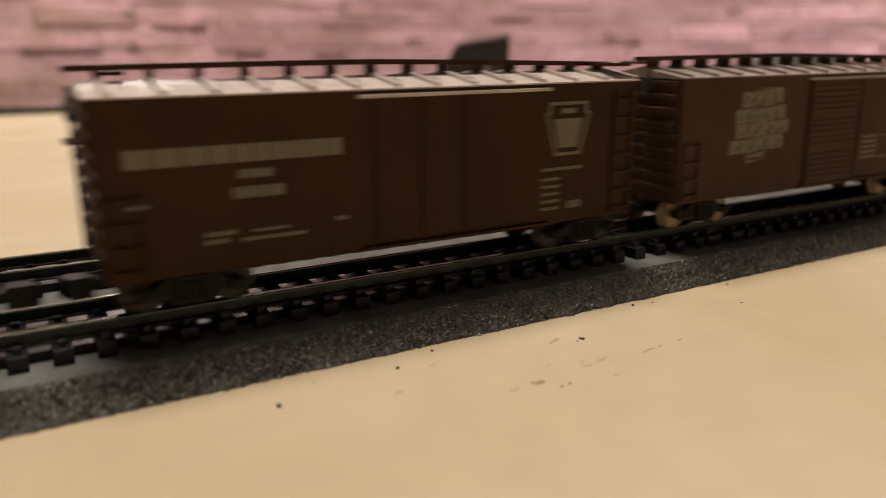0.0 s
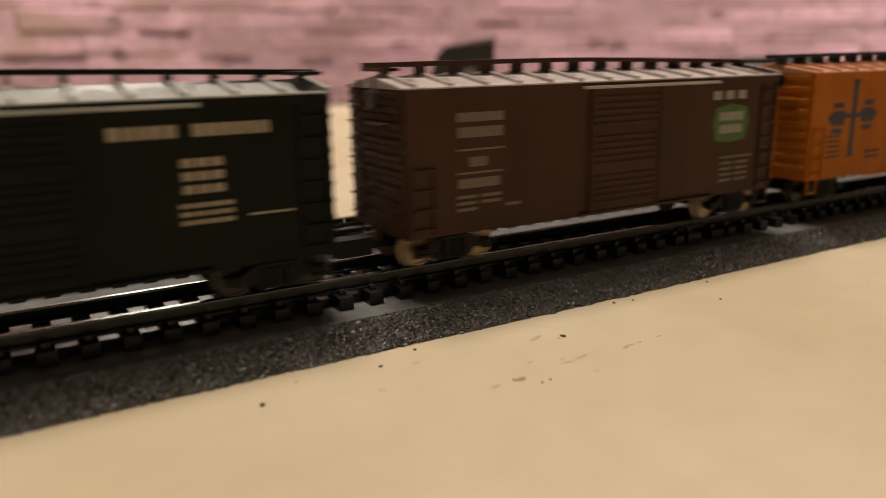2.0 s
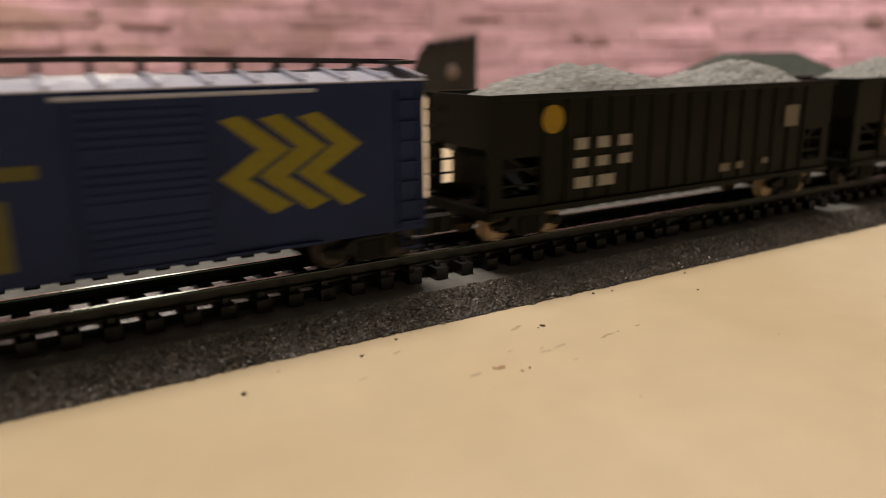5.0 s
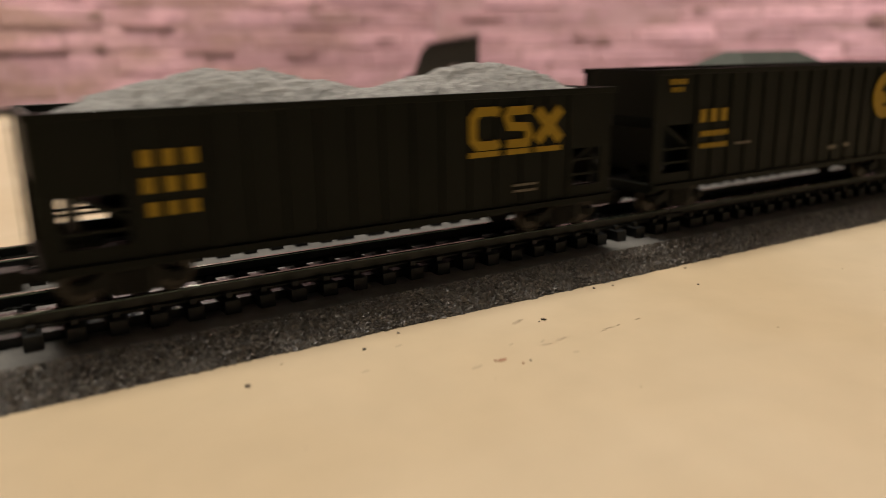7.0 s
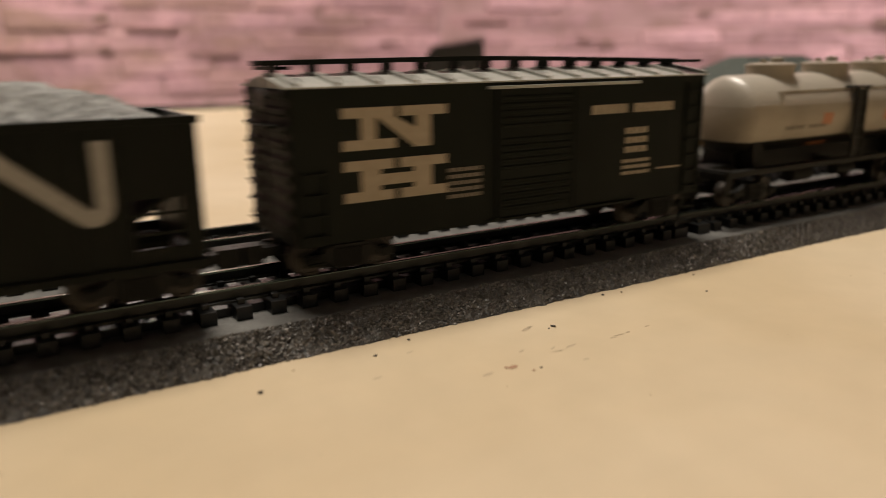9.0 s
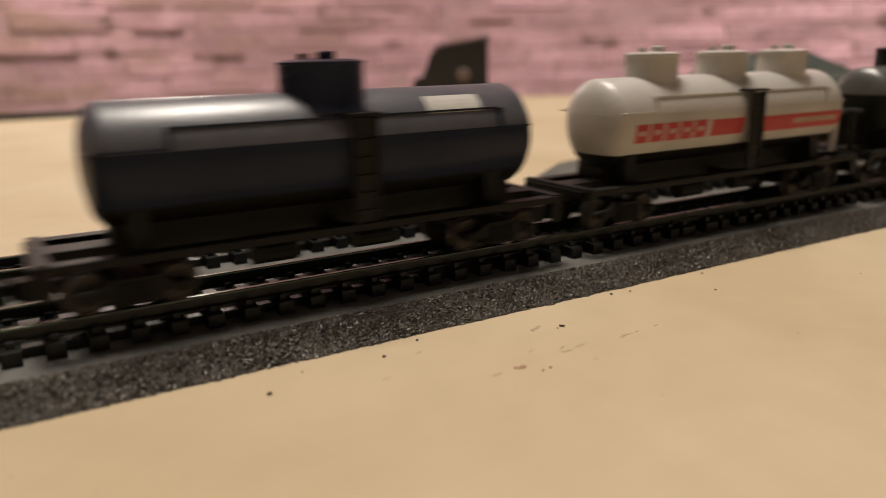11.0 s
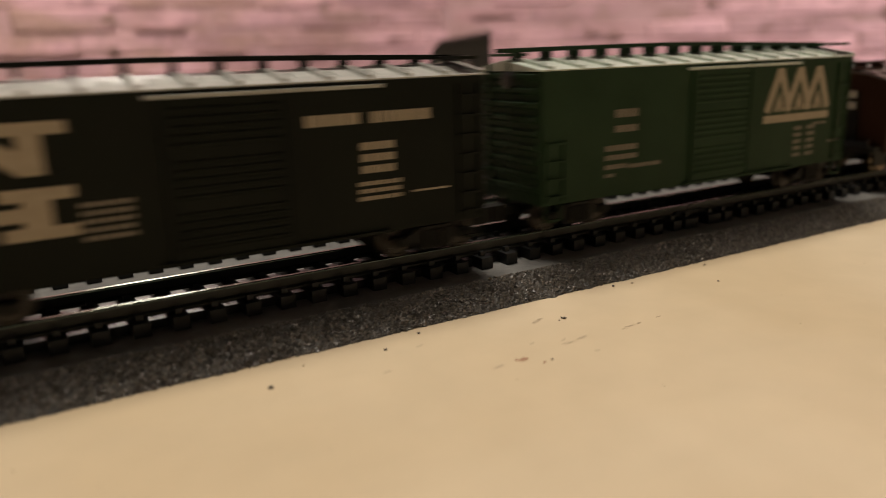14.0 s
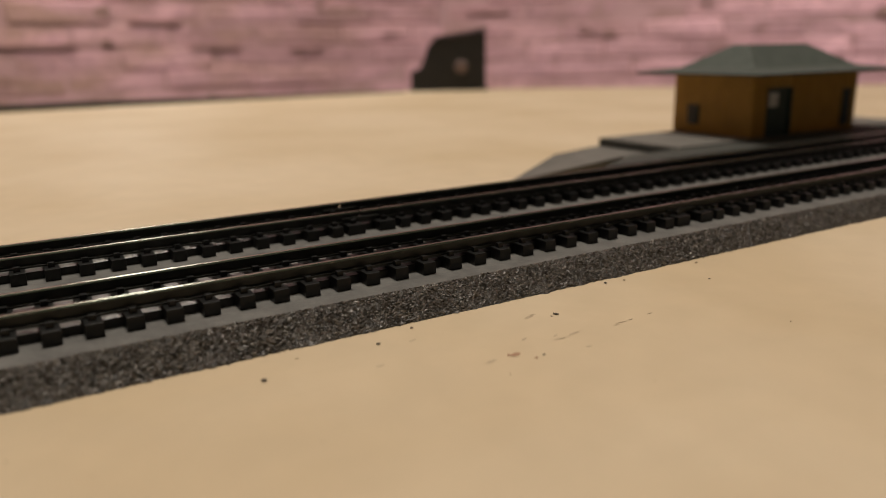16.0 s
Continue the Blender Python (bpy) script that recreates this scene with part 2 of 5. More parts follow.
def part(name, bm, mat, parent, label="", smooth=0.0):
    if name in ("emblem", "chevron", "slogan"):
        bmesh.ops.remove_doubles(bm, verts=bm.verts, dist=1e-7)
    me = bm if isinstance(bm, bpy.types.Mesh) else mesh_of(name, bm, mat, smooth)
    ob = new(name, me)
    ob.parent = parent
    if label:
        ob["label"] = label
    return ob


def solo(name, bm, mat, label, category, group="", kind="", smooth=0.0):
    return tagged(new(name, mesh_of(name, bm, mat, smooth)), label, category, group, kind)


def B():
    return bmesh.new()


# ---------------------------------------------------------------- room
# unseen floor, ceiling and plain walls close the room; their greys neutralise bounced light
floor = solo("floor", box(B(), -2600, 3800, -2400, 3000, -800, -750), FLOORGREY, "plain grey floor under the layout table, out of view", "floor", kind="structure")
solo("ceiling", box(B(), -2600, 3800, -2400, 3000, 1650, 1690), PLASTER, "plain pale ceiling over the layout", "ceiling", kind="structure")
solo("wall_west", box(B(), -2650, -2600, -2400, 3000, -750, 1650), PLASTER, "plain plaster wall", "wall", kind="structure")
solo("wall_south", box(B(), -2600, 3800, -2450, -2400, -750, 1650), PLASTER, "plain plaster wall", "wall", kind="structure")
solo("wall_east", box(B(), 3800, 3850, -2400, 3000, -750, 1650), PLASTER, "plain plaster wall", "wall", kind="structure")

# the brick wall runs along the layout and then turns towards the viewer
CORNER = (1130.0, 1760.0)
TURN = -39.5


COURSE = 50.0


def brick_wall(name, origin, turn, length, back):
    """A wall of painted bricks; its own x runs along it, its face looks to -y."""
    wall = tagged(new(name, mesh_of(name, box(B(), -back, length, 3, 120, -750, 1650), MORTAR)),
                  "wall of rough bricks under worn pink paint", "wall", kind="structure")
    wall.matrix_world = pose(origin[0] * MM, origin[1] * MM, 0, 0, 0, turn)
    rest = []
    shapes = []
    for k in range(6):
        bm = B()
        box(bm, 1, 208 + random.uniform(-3, 2), 0, 30, 1, COURSE - 2, 0)
        for v in bm.verts:
            v.co += Vector((random.uniform(-5, 5), random.uniform(-1.5, 1.5), random.uniform(-2.5, 2.5))) * MM
        bmesh.ops.bevel(bm, geom=list(bm.edges), offset=5 * MM, segments=1, affect="EDGES")
        shapes.append(mesh_of("brick", bm, BRICK))
    for row in range(-15, 33):
        x = -back + (105 if row % 2 else 0) + random.uniform(-25, 25)
        while x < length - 205:
            if -5 <= row <= 10:
                ob = new("brick", random.choice(shapes))
                ob.parent = wall
                ob.location = (x * MM, random.uniform(-2.0, 2.5) * MM, row * COURSE * MM)
                ob.rotation_euler = (random.uniform(-0.02, 0.02), random.uniform(-0.012, 0.012), random.uniform(-0.015, 0.015))
            else:
                rest.append((x, row * COURSE))
            x += 210
        if 30 < length - x and -5 <= row <= 10:
            ob = new("brick", shapes[0])
            ob.parent = wall
            ob.location = (x * MM, 0, row * COURSE * MM)
            ob.scale = ((length - x) / 206, 1, 1)
    bm = B()
    for x, z in rest:
        box(bm, x + 2, x + 203, random.uniform(-3, 4), 30, z + 1, z + COURSE - 2)
    part("bricks", bm, BRICK, wall)["kind"] = "stuff"
    return wall


NORTH = brick_wall("wall_north", CORNER, 0, 0, 2520)
SLANT = brick_wall("wall_corner", CORNER, TURN, 2730, 0)
BARE = material("bare_dark_brick", (0.40, 0.25, 0.225), 0.9, second=(0.25, 0.15, 0.125), scale=45, mix=1.0, bump=0.5, bump_scale=90)


def bare_patch(wall, x, z, w, h):
    """A ragged patch where the paint has flaked off, in the wall's own x and z."""
    bm = B()
    rim = []
    for k in range(18):
        a = 2 * math.pi * k / 18
        j = 1 + 0.35 * noise.noise(Vector((x * 0.01 + math.cos(a) * 1.7, z * 0.01 + math.sin(a) * 1.7, w)))
        rim.append((x + w / 2 * math.cos(a) * j, z + h / 2 * math.sin(a) * j))
    prism(bm, rim, "y", -5.5, 6)
    part("bare_patch", bm, BARE, wall, "dark patch of bare brick")


for x, z, w, h in ((-366, 148, 16, 36), (-310, 132, 110, 9), (-225, 129, 110, 8), (-872, 126, 34, 24), (-868, 62, 26, 14), (-630, 47, 120, 6), (-1010, 55, 150, 6), (-166, 72, 60, 8), (-405, 38, 90, 6), (-760, 104, 110, 6)):
    bare_patch(NORTH, x, z, w, h)
for x, z, w, h in ((130, 127, 110, 7), (452, 66, 44, 15), (395, 73, 36, 10), (1141, 108, 50, 26), (700, 138, 44, 9)):
    bare_patch(SLANT, x, z, w, h)

# ---------------------------------------------------------------- layout board
board = B()
prism(board, [(-2360, -620), (2380, -620), (2380, 75), (939, 75), (664, 274), (378, 514), (60, 514), (-2360, 630)], "z", -19, 0)
bmesh.ops.bevel(board, geom=[e for e in board.edges if abs(e.verts[0].co.z - e.verts[1].co.z) < 1e-6], offset=1.5 * MM, segments=2, affect="EDGES")
table = tagged(new("layout_table"), "wide layout table with a cream-painted top, scuffed and speckled", "table")
part("tabletop", board, BOARD, table)
for x, y in ((-2280, -540), (2300, -540), (-2280, 540), (360, 430), (2300, 0), (0, -540)):
    part("leg", box(B(), x - 35, x + 35, y - 35, y + 35, -750, -19, 3), LEGWOOD, table)

# ---------------------------------------------------------------- roadbed with its ballast shoulder
road = tagged(new("roadbed"), "grey roadbed strip with a dark gritty ballast shoulder", "roadbed", kind="structure")
XA, XB = -2330, 2350
bm = B()
prism(bm, [(-14.2, 0.05), (-14.0, 2.95), (-13.6, 3.0), (43.5, 3.0), (50.5, 0.05)], "x", XA, XB)
part("bed", bm, ROADBED, road)


def shoulder(x0, x1, step, rough):
    """The sloping grit: a fine uneven sheet with a ragged foot."""
    nx, ny = int((x1 - x0) / step), int(6.4 / step)
    rng = np.random.default_rng(5)
    xs, us = np.meshgrid(np.linspace(x0, x1, nx + 1), np.linspace(0, 1, ny + 1), indexing="ij")
    foot = -19.3 + np.convolve(rng.normal(0, 0.5, nx + 9), np.ones(9) / 9, "same")[4:4 + nx + 1][:, None] + rng.normal(0, 0.10, (nx + 1, 1))
    ys = -13.4 + us * (foot + 13.4)
    slope = np.clip((us - 0.06) / 0.94, 0, 1)
    zs = 3.1 * (1 - slope) ** 0.9 + rng.normal(0, rough, xs.shape) * np.sin(np.clip(us * 3.2, 0, np.pi)) + 0.05
    zs[:, -1] = 0.02
    zs = np.maximum(zs, 0.02)
    xs = xs + rng.normal(0, step * 0.2, xs.shape)
    co = np.stack([xs, ys, zs], -1).reshape(-1, 3) * MM
    i = np.arange(nx)[:, None] * (ny + 1) + np.arange(ny)[None, :]
    quads = np.stack([i, i + 1, i + ny + 2, i + ny + 1], -1).reshape(-1, 4)[:, ::-1]
    me = bpy.data.meshes.new("ballast_shoulder")
    me.from_pydata(co.tolist(), [], quads.tolist())
    me.materials.append(GRAVEL)
    ob = new("ballast_shoulder", me)
    ob.parent = road
    ob["kind"] = "stuff"


shoulder(XA, -420, 2.8, 0.12)
shoulder(-420, -70, 1.4, 0.16)
shoulder(-70, 260, 0.46, 0.25)
shoulder(260, 760, 1.4, 0.16)
shoulder(760, XB, 2.8, 0.12)

# loose grit bedded in the slope, each grain with its own tone
GRIT = material("grit_grains", (0.132, 0.114, 0.090), 0.34, second=(0.060, 0.051, 0.040), scale=900, mix=1.0, bump=0.4, bump_scale=3000, spec=0.55)
nodes, links = GRIT.node_tree.nodes, GRIT.node_tree.links
tone = nodes.new("ShaderNodeHueSaturation")
span = nodes.new("ShaderNodeMapRange")
span.inputs[3].default_value, span.inputs[4].default_value = 0.45, 1.55
links.new(nodes.new("ShaderNodeNewGeometry").outputs["Random Per Island"], span.inputs[0])
links.new(span.outputs[0], tone.inputs["Value"])
bsdf = nodes["Principled BSDF"]
links.new(bsdf.inputs["Base Color"].links[0].from_socket, tone.inputs["Color"])
links.new(tone.outputs["Color"], bsdf.inputs["Base Color"])


def grit(x0, x1, count, size, seed):
    """Angular grains strewn over the shoulder."""
    rng = np.random.default_rng(seed)
    base = np.array([(1, 0, 0), (-1, 0, 0), (0, 1, 0), (0, -1, 0), (0, 0, 1), (0, 0, -1)], float)
    tri = np.array([(0, 2, 4), (2, 1, 4), (1, 3, 4), (3, 0, 4), (2, 0, 5), (1, 2, 5), (3, 1, 5), (0, 3, 5)])
    u = rng.uniform(0.05, 1.0, count)
    mid = np.stack([rng.uniform(x0, x1, count), -13.3 - 6.0 * u, 3.1 * (1 - np.clip((u - 0.06) / 0.94, 0, 1)) ** 0.9 + 0.08], -1)
    q, _ = np.linalg.qr(rng.normal(size=(count, 3, 3)))
    scale = size * rng.lognormal(0, 0.35, (count, 1, 1)) * rng.uniform(0.55, 1.25, (count, 6, 1))
    pts = np.einsum("nij,kj->nki", q, base) * scale * np.array([1.25, 1.0, 0.75]) + mid[:, None, :]
    faces = tri[None] + 6 * np.arange(count)[:, None, None]
    me = bpy.data.meshes.new("ballast_grit")
    me.from_pydata((pts.reshape(-1, 3) * MM).tolist(), [], faces.reshape(-1, 3).tolist())
    me.materials.append(GRIT)
    ob = new("ballast_grit", me)
    ob.parent = road
    ob["kind"] = "stuff"


grit(-80, 60, 15000, 0.17, 11)
grit(60, 200, 15000, 0.17, 13)
grit(200, 460, 9000, 0.24, 12)

# ---------------------------------------------------------------- tracks
PITCH = 4.962


def tie_mesh(width=2.3):
    bm = B()
    box(bm, -width / 2, width / 2, -8.5, 8.5, 3.0, 4.95, 0.12)
    for y in (-6.7, -3.35, 3.35, 6.7):
        box(bm, -0.5, 0.5, y - 0.45, y + 0.45, 4.9, 5.75, 0.12)
    return mesh_of("tie", bm, TIEBLACK)


TIE, TIEWIDE = tie_mesh(), tie_mesh(3.6)


def track(y, phase, joint, label):
    t = tagged(new("model_track"), label, "railway track", "tracks of the layout")
    t.location = (0, y * MM, 0)
    for s in (-1, 1):
        prof = [(-0.75, 4.95), (-0.75, 5.25), (-0.2, 5.5), (-0.2, 6.35), (-0.5, 6.4), (-0.5, 6.74), (-0.46, 6.88), (-0.38, 6.97), (-0.3, 7.0),
                (0.3, 7.0), (0.38, 6.97), (0.46, 6.88), (0.5, 6.74), (0.5, 6.4), (0.2, 6.35), (0.2, 5.5), (0.75, 5.25), (0.75, 4.95)]
        for a, b in ((XA, joint - 0.2), (joint + 0.2, XB)):
            bm = prism(B(), [(u + 4.95 * s, v) for u, v in prof], "x", a, b)
            me = mesh_of("rail", bm, RAILSIDE)
            me.materials.append(RAILTOP)
            for p in me.polygons:
                if p.center.z > 6.6 * MM and abs(p.normal.x) < 0.5 and p.normal.z > 0.1:
                    p.material_index = 1
            part("rail", me, None, t)
        part("web_strip", box(B(), XA, XB, 4.95 * s - 0.8, 4.95 * s + 0.8, 3.05, 4.3), TIEBLACK, t)
        part("rail_joiner", box(B(), joint - 4, joint + 4, 4.95 * s - 0.85, 4.95 * s + 0.85, 4.9, 5.9, 0.2), RAILSIDE, t)
    far = B()
    k = math.ceil((XA - phase) / PITCH)
    while phase + k * PITCH < XB:
        x = phase + k * PITCH
        k += 1
        if x < -420 or x > 760:
            box(far, x - 1.15, x + 1.15, -8.5, 8.5, 3.0, 4.95)
            continue
        wide = abs(x - joint) < 5.2
        ob = new("tie", TIEWIDE if wide else TIE)
        ob.parent = t
        ob.location = ((x + (0.9 if x > joint else -0.9) * wide) * MM + random.uniform(-0.06, 0.06) * MM, 0, 0)
        ob.rotation_euler = (0, 0, random.uniform(-0.012, 0.012))
    part("tie_rows", far, TIEBLACK, t)["kind"] = "stuff"
    return t


track(0, 3.495, 119.0, "model track with bright rails on chunky black plastic ties")
track(31.45, 1.2, 62.0, "second model track, black ties and dark rails, empty")

# the siding bed and the platform beside the second track
bm = prism(B(), [(152, 53), (176, 66.6), (760, 66.6), (760, 53)], "z", 0.05, 3.9)
solo("siding_bed", bm, DARKEDGE, "dark ballasted siding bed beside the platform", "roadbed", kind="structure")
plat = tagged(new("station_platform"), "low grey card platform with a ramped end", "platform", kind="structure")
bm = prism(B(), [(128, 66), (166, 92), (200, 106), (360, 106), (360, 65), (170, 65)], "z", 0.05, 1.6)
for v in bm.verts:            # the apron climbs from its outer edge to the deck
    if v.co.z > 1 * MM:
        climb = min(1.0, max(0.0, (106 - v.co.y / MM) / 40))
        v.co.z = (0.3 if v.co.x < 130 * MM else 1.3 + 2.6 * climb) * MM
part("apron", bm, PLATFORM, plat)
bm = box(B(), 198, 340, 66.8, 104, 1.6, 4.4, 0.3)
part("deck", bm, PLATFORM, plat)
part("deck_edge", box(B(), 197.4, 340, 103.9, 104.6, 1.6, 4.2), DARKEDGE, plat)
part("deck_edge", box(B(), 197.0, 198.2, 67, 104, 1.6, 3.6), DARKEDGE, plat)


# ---------------------------------------------------------------- station
def station(x0, x1, y0, y1, z0):
    st = tagged(new("model_station"), "small ochre wooden station with a grey-green hipped roof", "station building")
    st.location = (x0 * MM, y0 * MM, z0 * MM)
    L, W, H = x1 - x0, y1 - y0, 22.5
    dx0, dx1 = 8.2, 21.6       # doorway along the front
    bm = B()
    for a, b in ((0, dx0), (dx1, L)):
        box(bm, a, b, 0, 1.2, 0, H)
    box(bm, dx0, dx1, 0, 1.2, 17, H)
    part("front_wall", bm, OCHRE, st)
    part("back_wall", box(B(), 0, L, W - 1.2, W, 0, H), OCHRE, st)
    part("end_wall", box(B(), 0.003, 1.2, 1.2, W - 1.2, 0, H), OCHRE, st)
    part("end_wall", box(B(), L - 1.2, L - 0.003, 1.2, W - 1.2, 0, H), OCHRE, st)
    x = 1.0
    while x < L:
        if not dx0 - 0.6 < x < dx1 + 0.4:
            part("batten", box(B(), x, x + 0.35, -0.25, 0, 0.3, H - 0.4), OCHRE, st)
        x += 3.1
    d = part("door", box(B(), dx0 + 0.4, dx1 - 0.4, 0.5, 1.0, 0, 16.6), TRIMGREEN, st, "dark green double door")
    part("notice", box(B(), dx0 + 1.2, dx0 + 6.4, 0.25, 0.5, 10.6, 15.6), PALE, d, "pale notice on the door")
    fr = B()
    for a, b, c, e in ((dx0 - 0.5, dx0 + 0.4, 0, 17.3), (dx1 - 0.4, dx1 + 0.5, 0, 17.3), (dx0, dx1, 16.6, 17.5)):
        box(fr, a, b, -0.4, 0.6, c, e)
    part("door_frame", fr, TRIMGREEN, st)
    for a in (L - 9.5,):
        w = part("window", box(B(), a, a + 5.5, -0.35, 0.1, 1.2, 15.5), TRIMGREEN, st, "dark framed window")
        part("pane", box(B(), a + 0.8, a + 4.7, -0.5, -0.35, 2.2, 14.5), BLACK, w)
    w = part("window", box(B(), -0.35, 0.1, W * 0.5 + 5.5, W * 0.5 + 11, 3.4, 11), TRIMGREEN, st, "small dark end window")
    part("pane", box(B(), -0.5, -0.35, W * 0.5 + 6.2, W * 0.5 + 10.3, 4.2, 10.2), BLACK, w)
    ov = 11.0
    bm = B()
    lo = [(-ov, -ov), (L + ov, -ov), (L + ov, W + ov), (-ov, W + ov)]
    mid = [(1, 1), (L - 1, 1), (L - 1, W - 1), (1, W - 1)]
    top = [(W * 0.40, W * 0.40), (L - W * 0.40, W * 0.40), (L - W * 0.40, W * 0.60), (W * 0.40, W * 0.60)]
    rings = [[bm.verts.new(v3(x, y, z)) for x, y in ring] for ring, z in ((lo, H - 0.2), (lo, H + 0.5), (mid, H + 2.0), (top, H + 10.2))]
    bm.faces.new(rings[0][::-1])
    bm.faces.new(rings[-1])
    for a, b in zip(rings, rings[1:]):
        for k in range(4):
            j = (k + 1) % 4
            bm.faces.new([a[k], a[j], b[j], b[k]])
    part("roof", bm, ROOFGREEN, st, "grey-green hipped shingle roof with wide eaves")
    return st


station(236, 299, 68, 104, 4.4)

# ---------------------------------------------------------------- things at the back edge of the table
SCUFFPINK = material("faded_dial", (0.20, 0.14, 0.13), 0.6, scale=300)
pack = tagged(new("power_pack"), "black power pack with a sloping side and a pale dial", "power pack")
pack.matrix_world = pose(0.374, 0.496, 0, 0, 0, -31)
part("case", prism(B(), [(-36, 0), (31, 0), (31, 52), (-14, 45), (-20, 40), (-27, 20), (-36, 17)], "y", -14, 14), BLACK, pack)
part("base_plate", box(B(), -38, 33, -15, 15, 0, 2.5, 0.6), BLACK, pack)
part("dial", lathe(B(), [(6.0, -14), (6.0, -16), (4.6, -17), (1, -17.3)], (9, 0, 21), "y", 20), SCUFFPINK, pack, "pale round speed dial", 40)
part("pointer", box(B(), 8.6, 9.4, -17.8, -17.2, 21, 25), BLACK, pack)
part("lid", prism(B(), [(-16, 45.2), (33, 53), (33, 54.6), (-16, 46.8)], "y", -15.5, 15.5), BLACK, pack)
for x in (-6, 22):
    part("terminal", tube(B(), (x, -14, 9), (x, -16.5, 9), 2.0, 10), RAILSIDE, pack)

# tapered dark strip in place of the shaded gap between table and wall
strip = B()
prism(strip, [(-420, 0), (330, 0), (330, 0.9), (60, 4.6), (-420, 7)], "y", 503, 511)
solo("gap_strip", strip, DARKEDGE, "dark strip drawn for the shaded gap behind the table", "wooden strip")

# specks, crumbs and marks on the paint
CRUMB = material("dark_crumb", (0.07, 0.055, 0.045), 0.8, scale=3000, bump=0.5)
RUST = material("rusty_flake", (0.40, 0.235, 0.14), 0.8, scale=3000, bump=0.3)
SCUFF = material("grey_scuff", (0.525, 0.415, 0.275), 0.7, scale=2500)
DARKSCUFF = material("dark_scuff", (0.29, 0.215, 0.135), 0.8, scale=2500)


def crumb(x, y, rx, ry, h, mat, name, label, turn=0.0):
    bm = B()
    bmesh.ops.create_icosphere(bm, subdivisions=2, radius=1.0)
    for v in bm.verts:
        k = 1 + noise.noise(v.co * 1.9 + Vector((x, y, 0))) * 0.55
        v.co = Vector((v.co.x * rx * k, v.co.y * ry * k, max(0.02, (v.co.z * 0.5 + 0.5) * h * k))) * MM
    ob = solo(name, bm, mat, label, "speck", "specks on the table")
    ob.matrix_world = pose(x * MM, y * MM, 0, 0, 0, turn)


crumb(41.0, -24.0, 0.31, 0.23, 0.24, CRUMB, "crumb", "dark crumb lying on the cream board", 20)
crumb(24.3, -26.8, 0.37, 0.33, 0.28, CRUMB, "crumb", "grey crumb lying on the cream board", 50)
crumb(68.0, -28.1, 0.42, 0.18, 0.28, CRUMB, "crumb", "dark sliver lying on the cream board", -55)
crumb(67.0, -28.4, 0.16, 0.13, 0.12, CRUMB, "crumb", "tiny dark crumb on the cream board", 20)
crumb(54.2, -36.9, 0.85, 0.42, 0.07, RUST, "flake", "thin rusty flake lying on the cream board", 10)
crumb(53.4, -36.6, 0.34, 0.25, 0.10, RUST, "flake", "tiny rusty flake on the cream board", 70)
crumb(55.8, -39.2, 0.28, 0.18, 0.12, RUST, "flake", "tiny rusty flake on the cream board", 40)
crumb(57.2, -39.0, 0.20, 0.17, 0.14, CRUMB, "crumb", "tiny dark crumb on the cream board", 40)
crumb(73.6, -35.8, 1.0, 0.09, 0.04, DARKSCUFF, "scuff", "thin dark scratch on the cream board", -4)
crumb(72.4, -36.2, 0.5, 0.07, 0.03, DARKSCUFF, "scuff", "thin dark scratch on the cream board", -10)
crumb(75.6, -35.7, 0.4, 0.13, 0.05, DARKSCUFF, "scuff", "short dark scratch on the cream board", 8)
crumb(79.7, -35.4, 0.5, 0.12, 0.04, DARKSCUFF, "scuff", "short dark scratch on the cream board", 3)
crumb(84.5, -20.9, 0.28, 0.25, 0.24, CRUMB, "crumb", "crumb of ballast by the roadbed", 15)
crumb(47.6, -21.2, 0.22, 0.23, 0.21, CRUMB, "crumb", "crumb of ballast by the roadbed", 80)
for x, y, rx, ry, turn in ((64.0, -26.8, 1.0, 0.32, 20), (65.2, -26.2, 0.5, 0.22, -15), (65.3, -35.3, 1.1, 0.26, 10), (62.4, -35.8, 0.8, 0.22, -8), (62.7, -34.6, 0.55, 0.2, 30),
                           (50.4, -37.0, 0.9, 0.25, 15), (45.5, -25.3, 0.7, 0.25, 20), (63.9, -40.0, 0.45, 0.25, 5), (58.4, -33.2, 0.6, 0.2, 25), (38.0, -30.5, 0.7, 0.22, 12)):
    crumb(x, y, rx, ry, 0.03, SCUFF, "scuff", "faint dirty smudge on the cream board", turn)
crumb(88.2, -21.4, 0.34, 0.2, 0.16, DARKSCUFF, "crumb", "brown crumb on the cream board", 25)
crumb(106.3, -20.9, 0.4, 0.22, 0.16, DARKSCUFF, "crumb", "brown crumb on the cream board", 25)
crumb(100.4, -28.8, 0.26, 0.2, 0.12, CRUMB, "crumb", "tiny crumb on the cream board", 25)
crumb(30.0, -22.6, 0.27, 0.16, 0.10, SCUFF, "crumb", "tiny crumb on the cream board", 25)
for k in range(16):
    x, y = random.uniform(-20, 190), random.uniform(-70, -21)
    crumb(x, y, random.uniform(0.08, 0.2), random.uniform(0.06, 0.14), random.uniform(0.05, 0.12), random.choice((SCUFF, SCUFF, SCUFF, DARKSCUFF)), "crumb", "tiny crumb on the cream board", random.uniform(0, 180))


# ---------------------------------------------------------------- shared running gear (heights over the rail from here on)
def wheel_mesh(name, mat):
    bm = B()
    lathe(bm, [(0.5, -5.75), (1.55, -5.7), (1.6, -5.45), (2.15, -5.45), (2.25, -5.72), (2.6, -5.7), (2.65, -4.75), (3.05, -4.6), (3.05, -4.25), (1.0, -4.2)], (0, 0, 0), "y", 24)
    return mesh_of(name, bm, mat, 35)


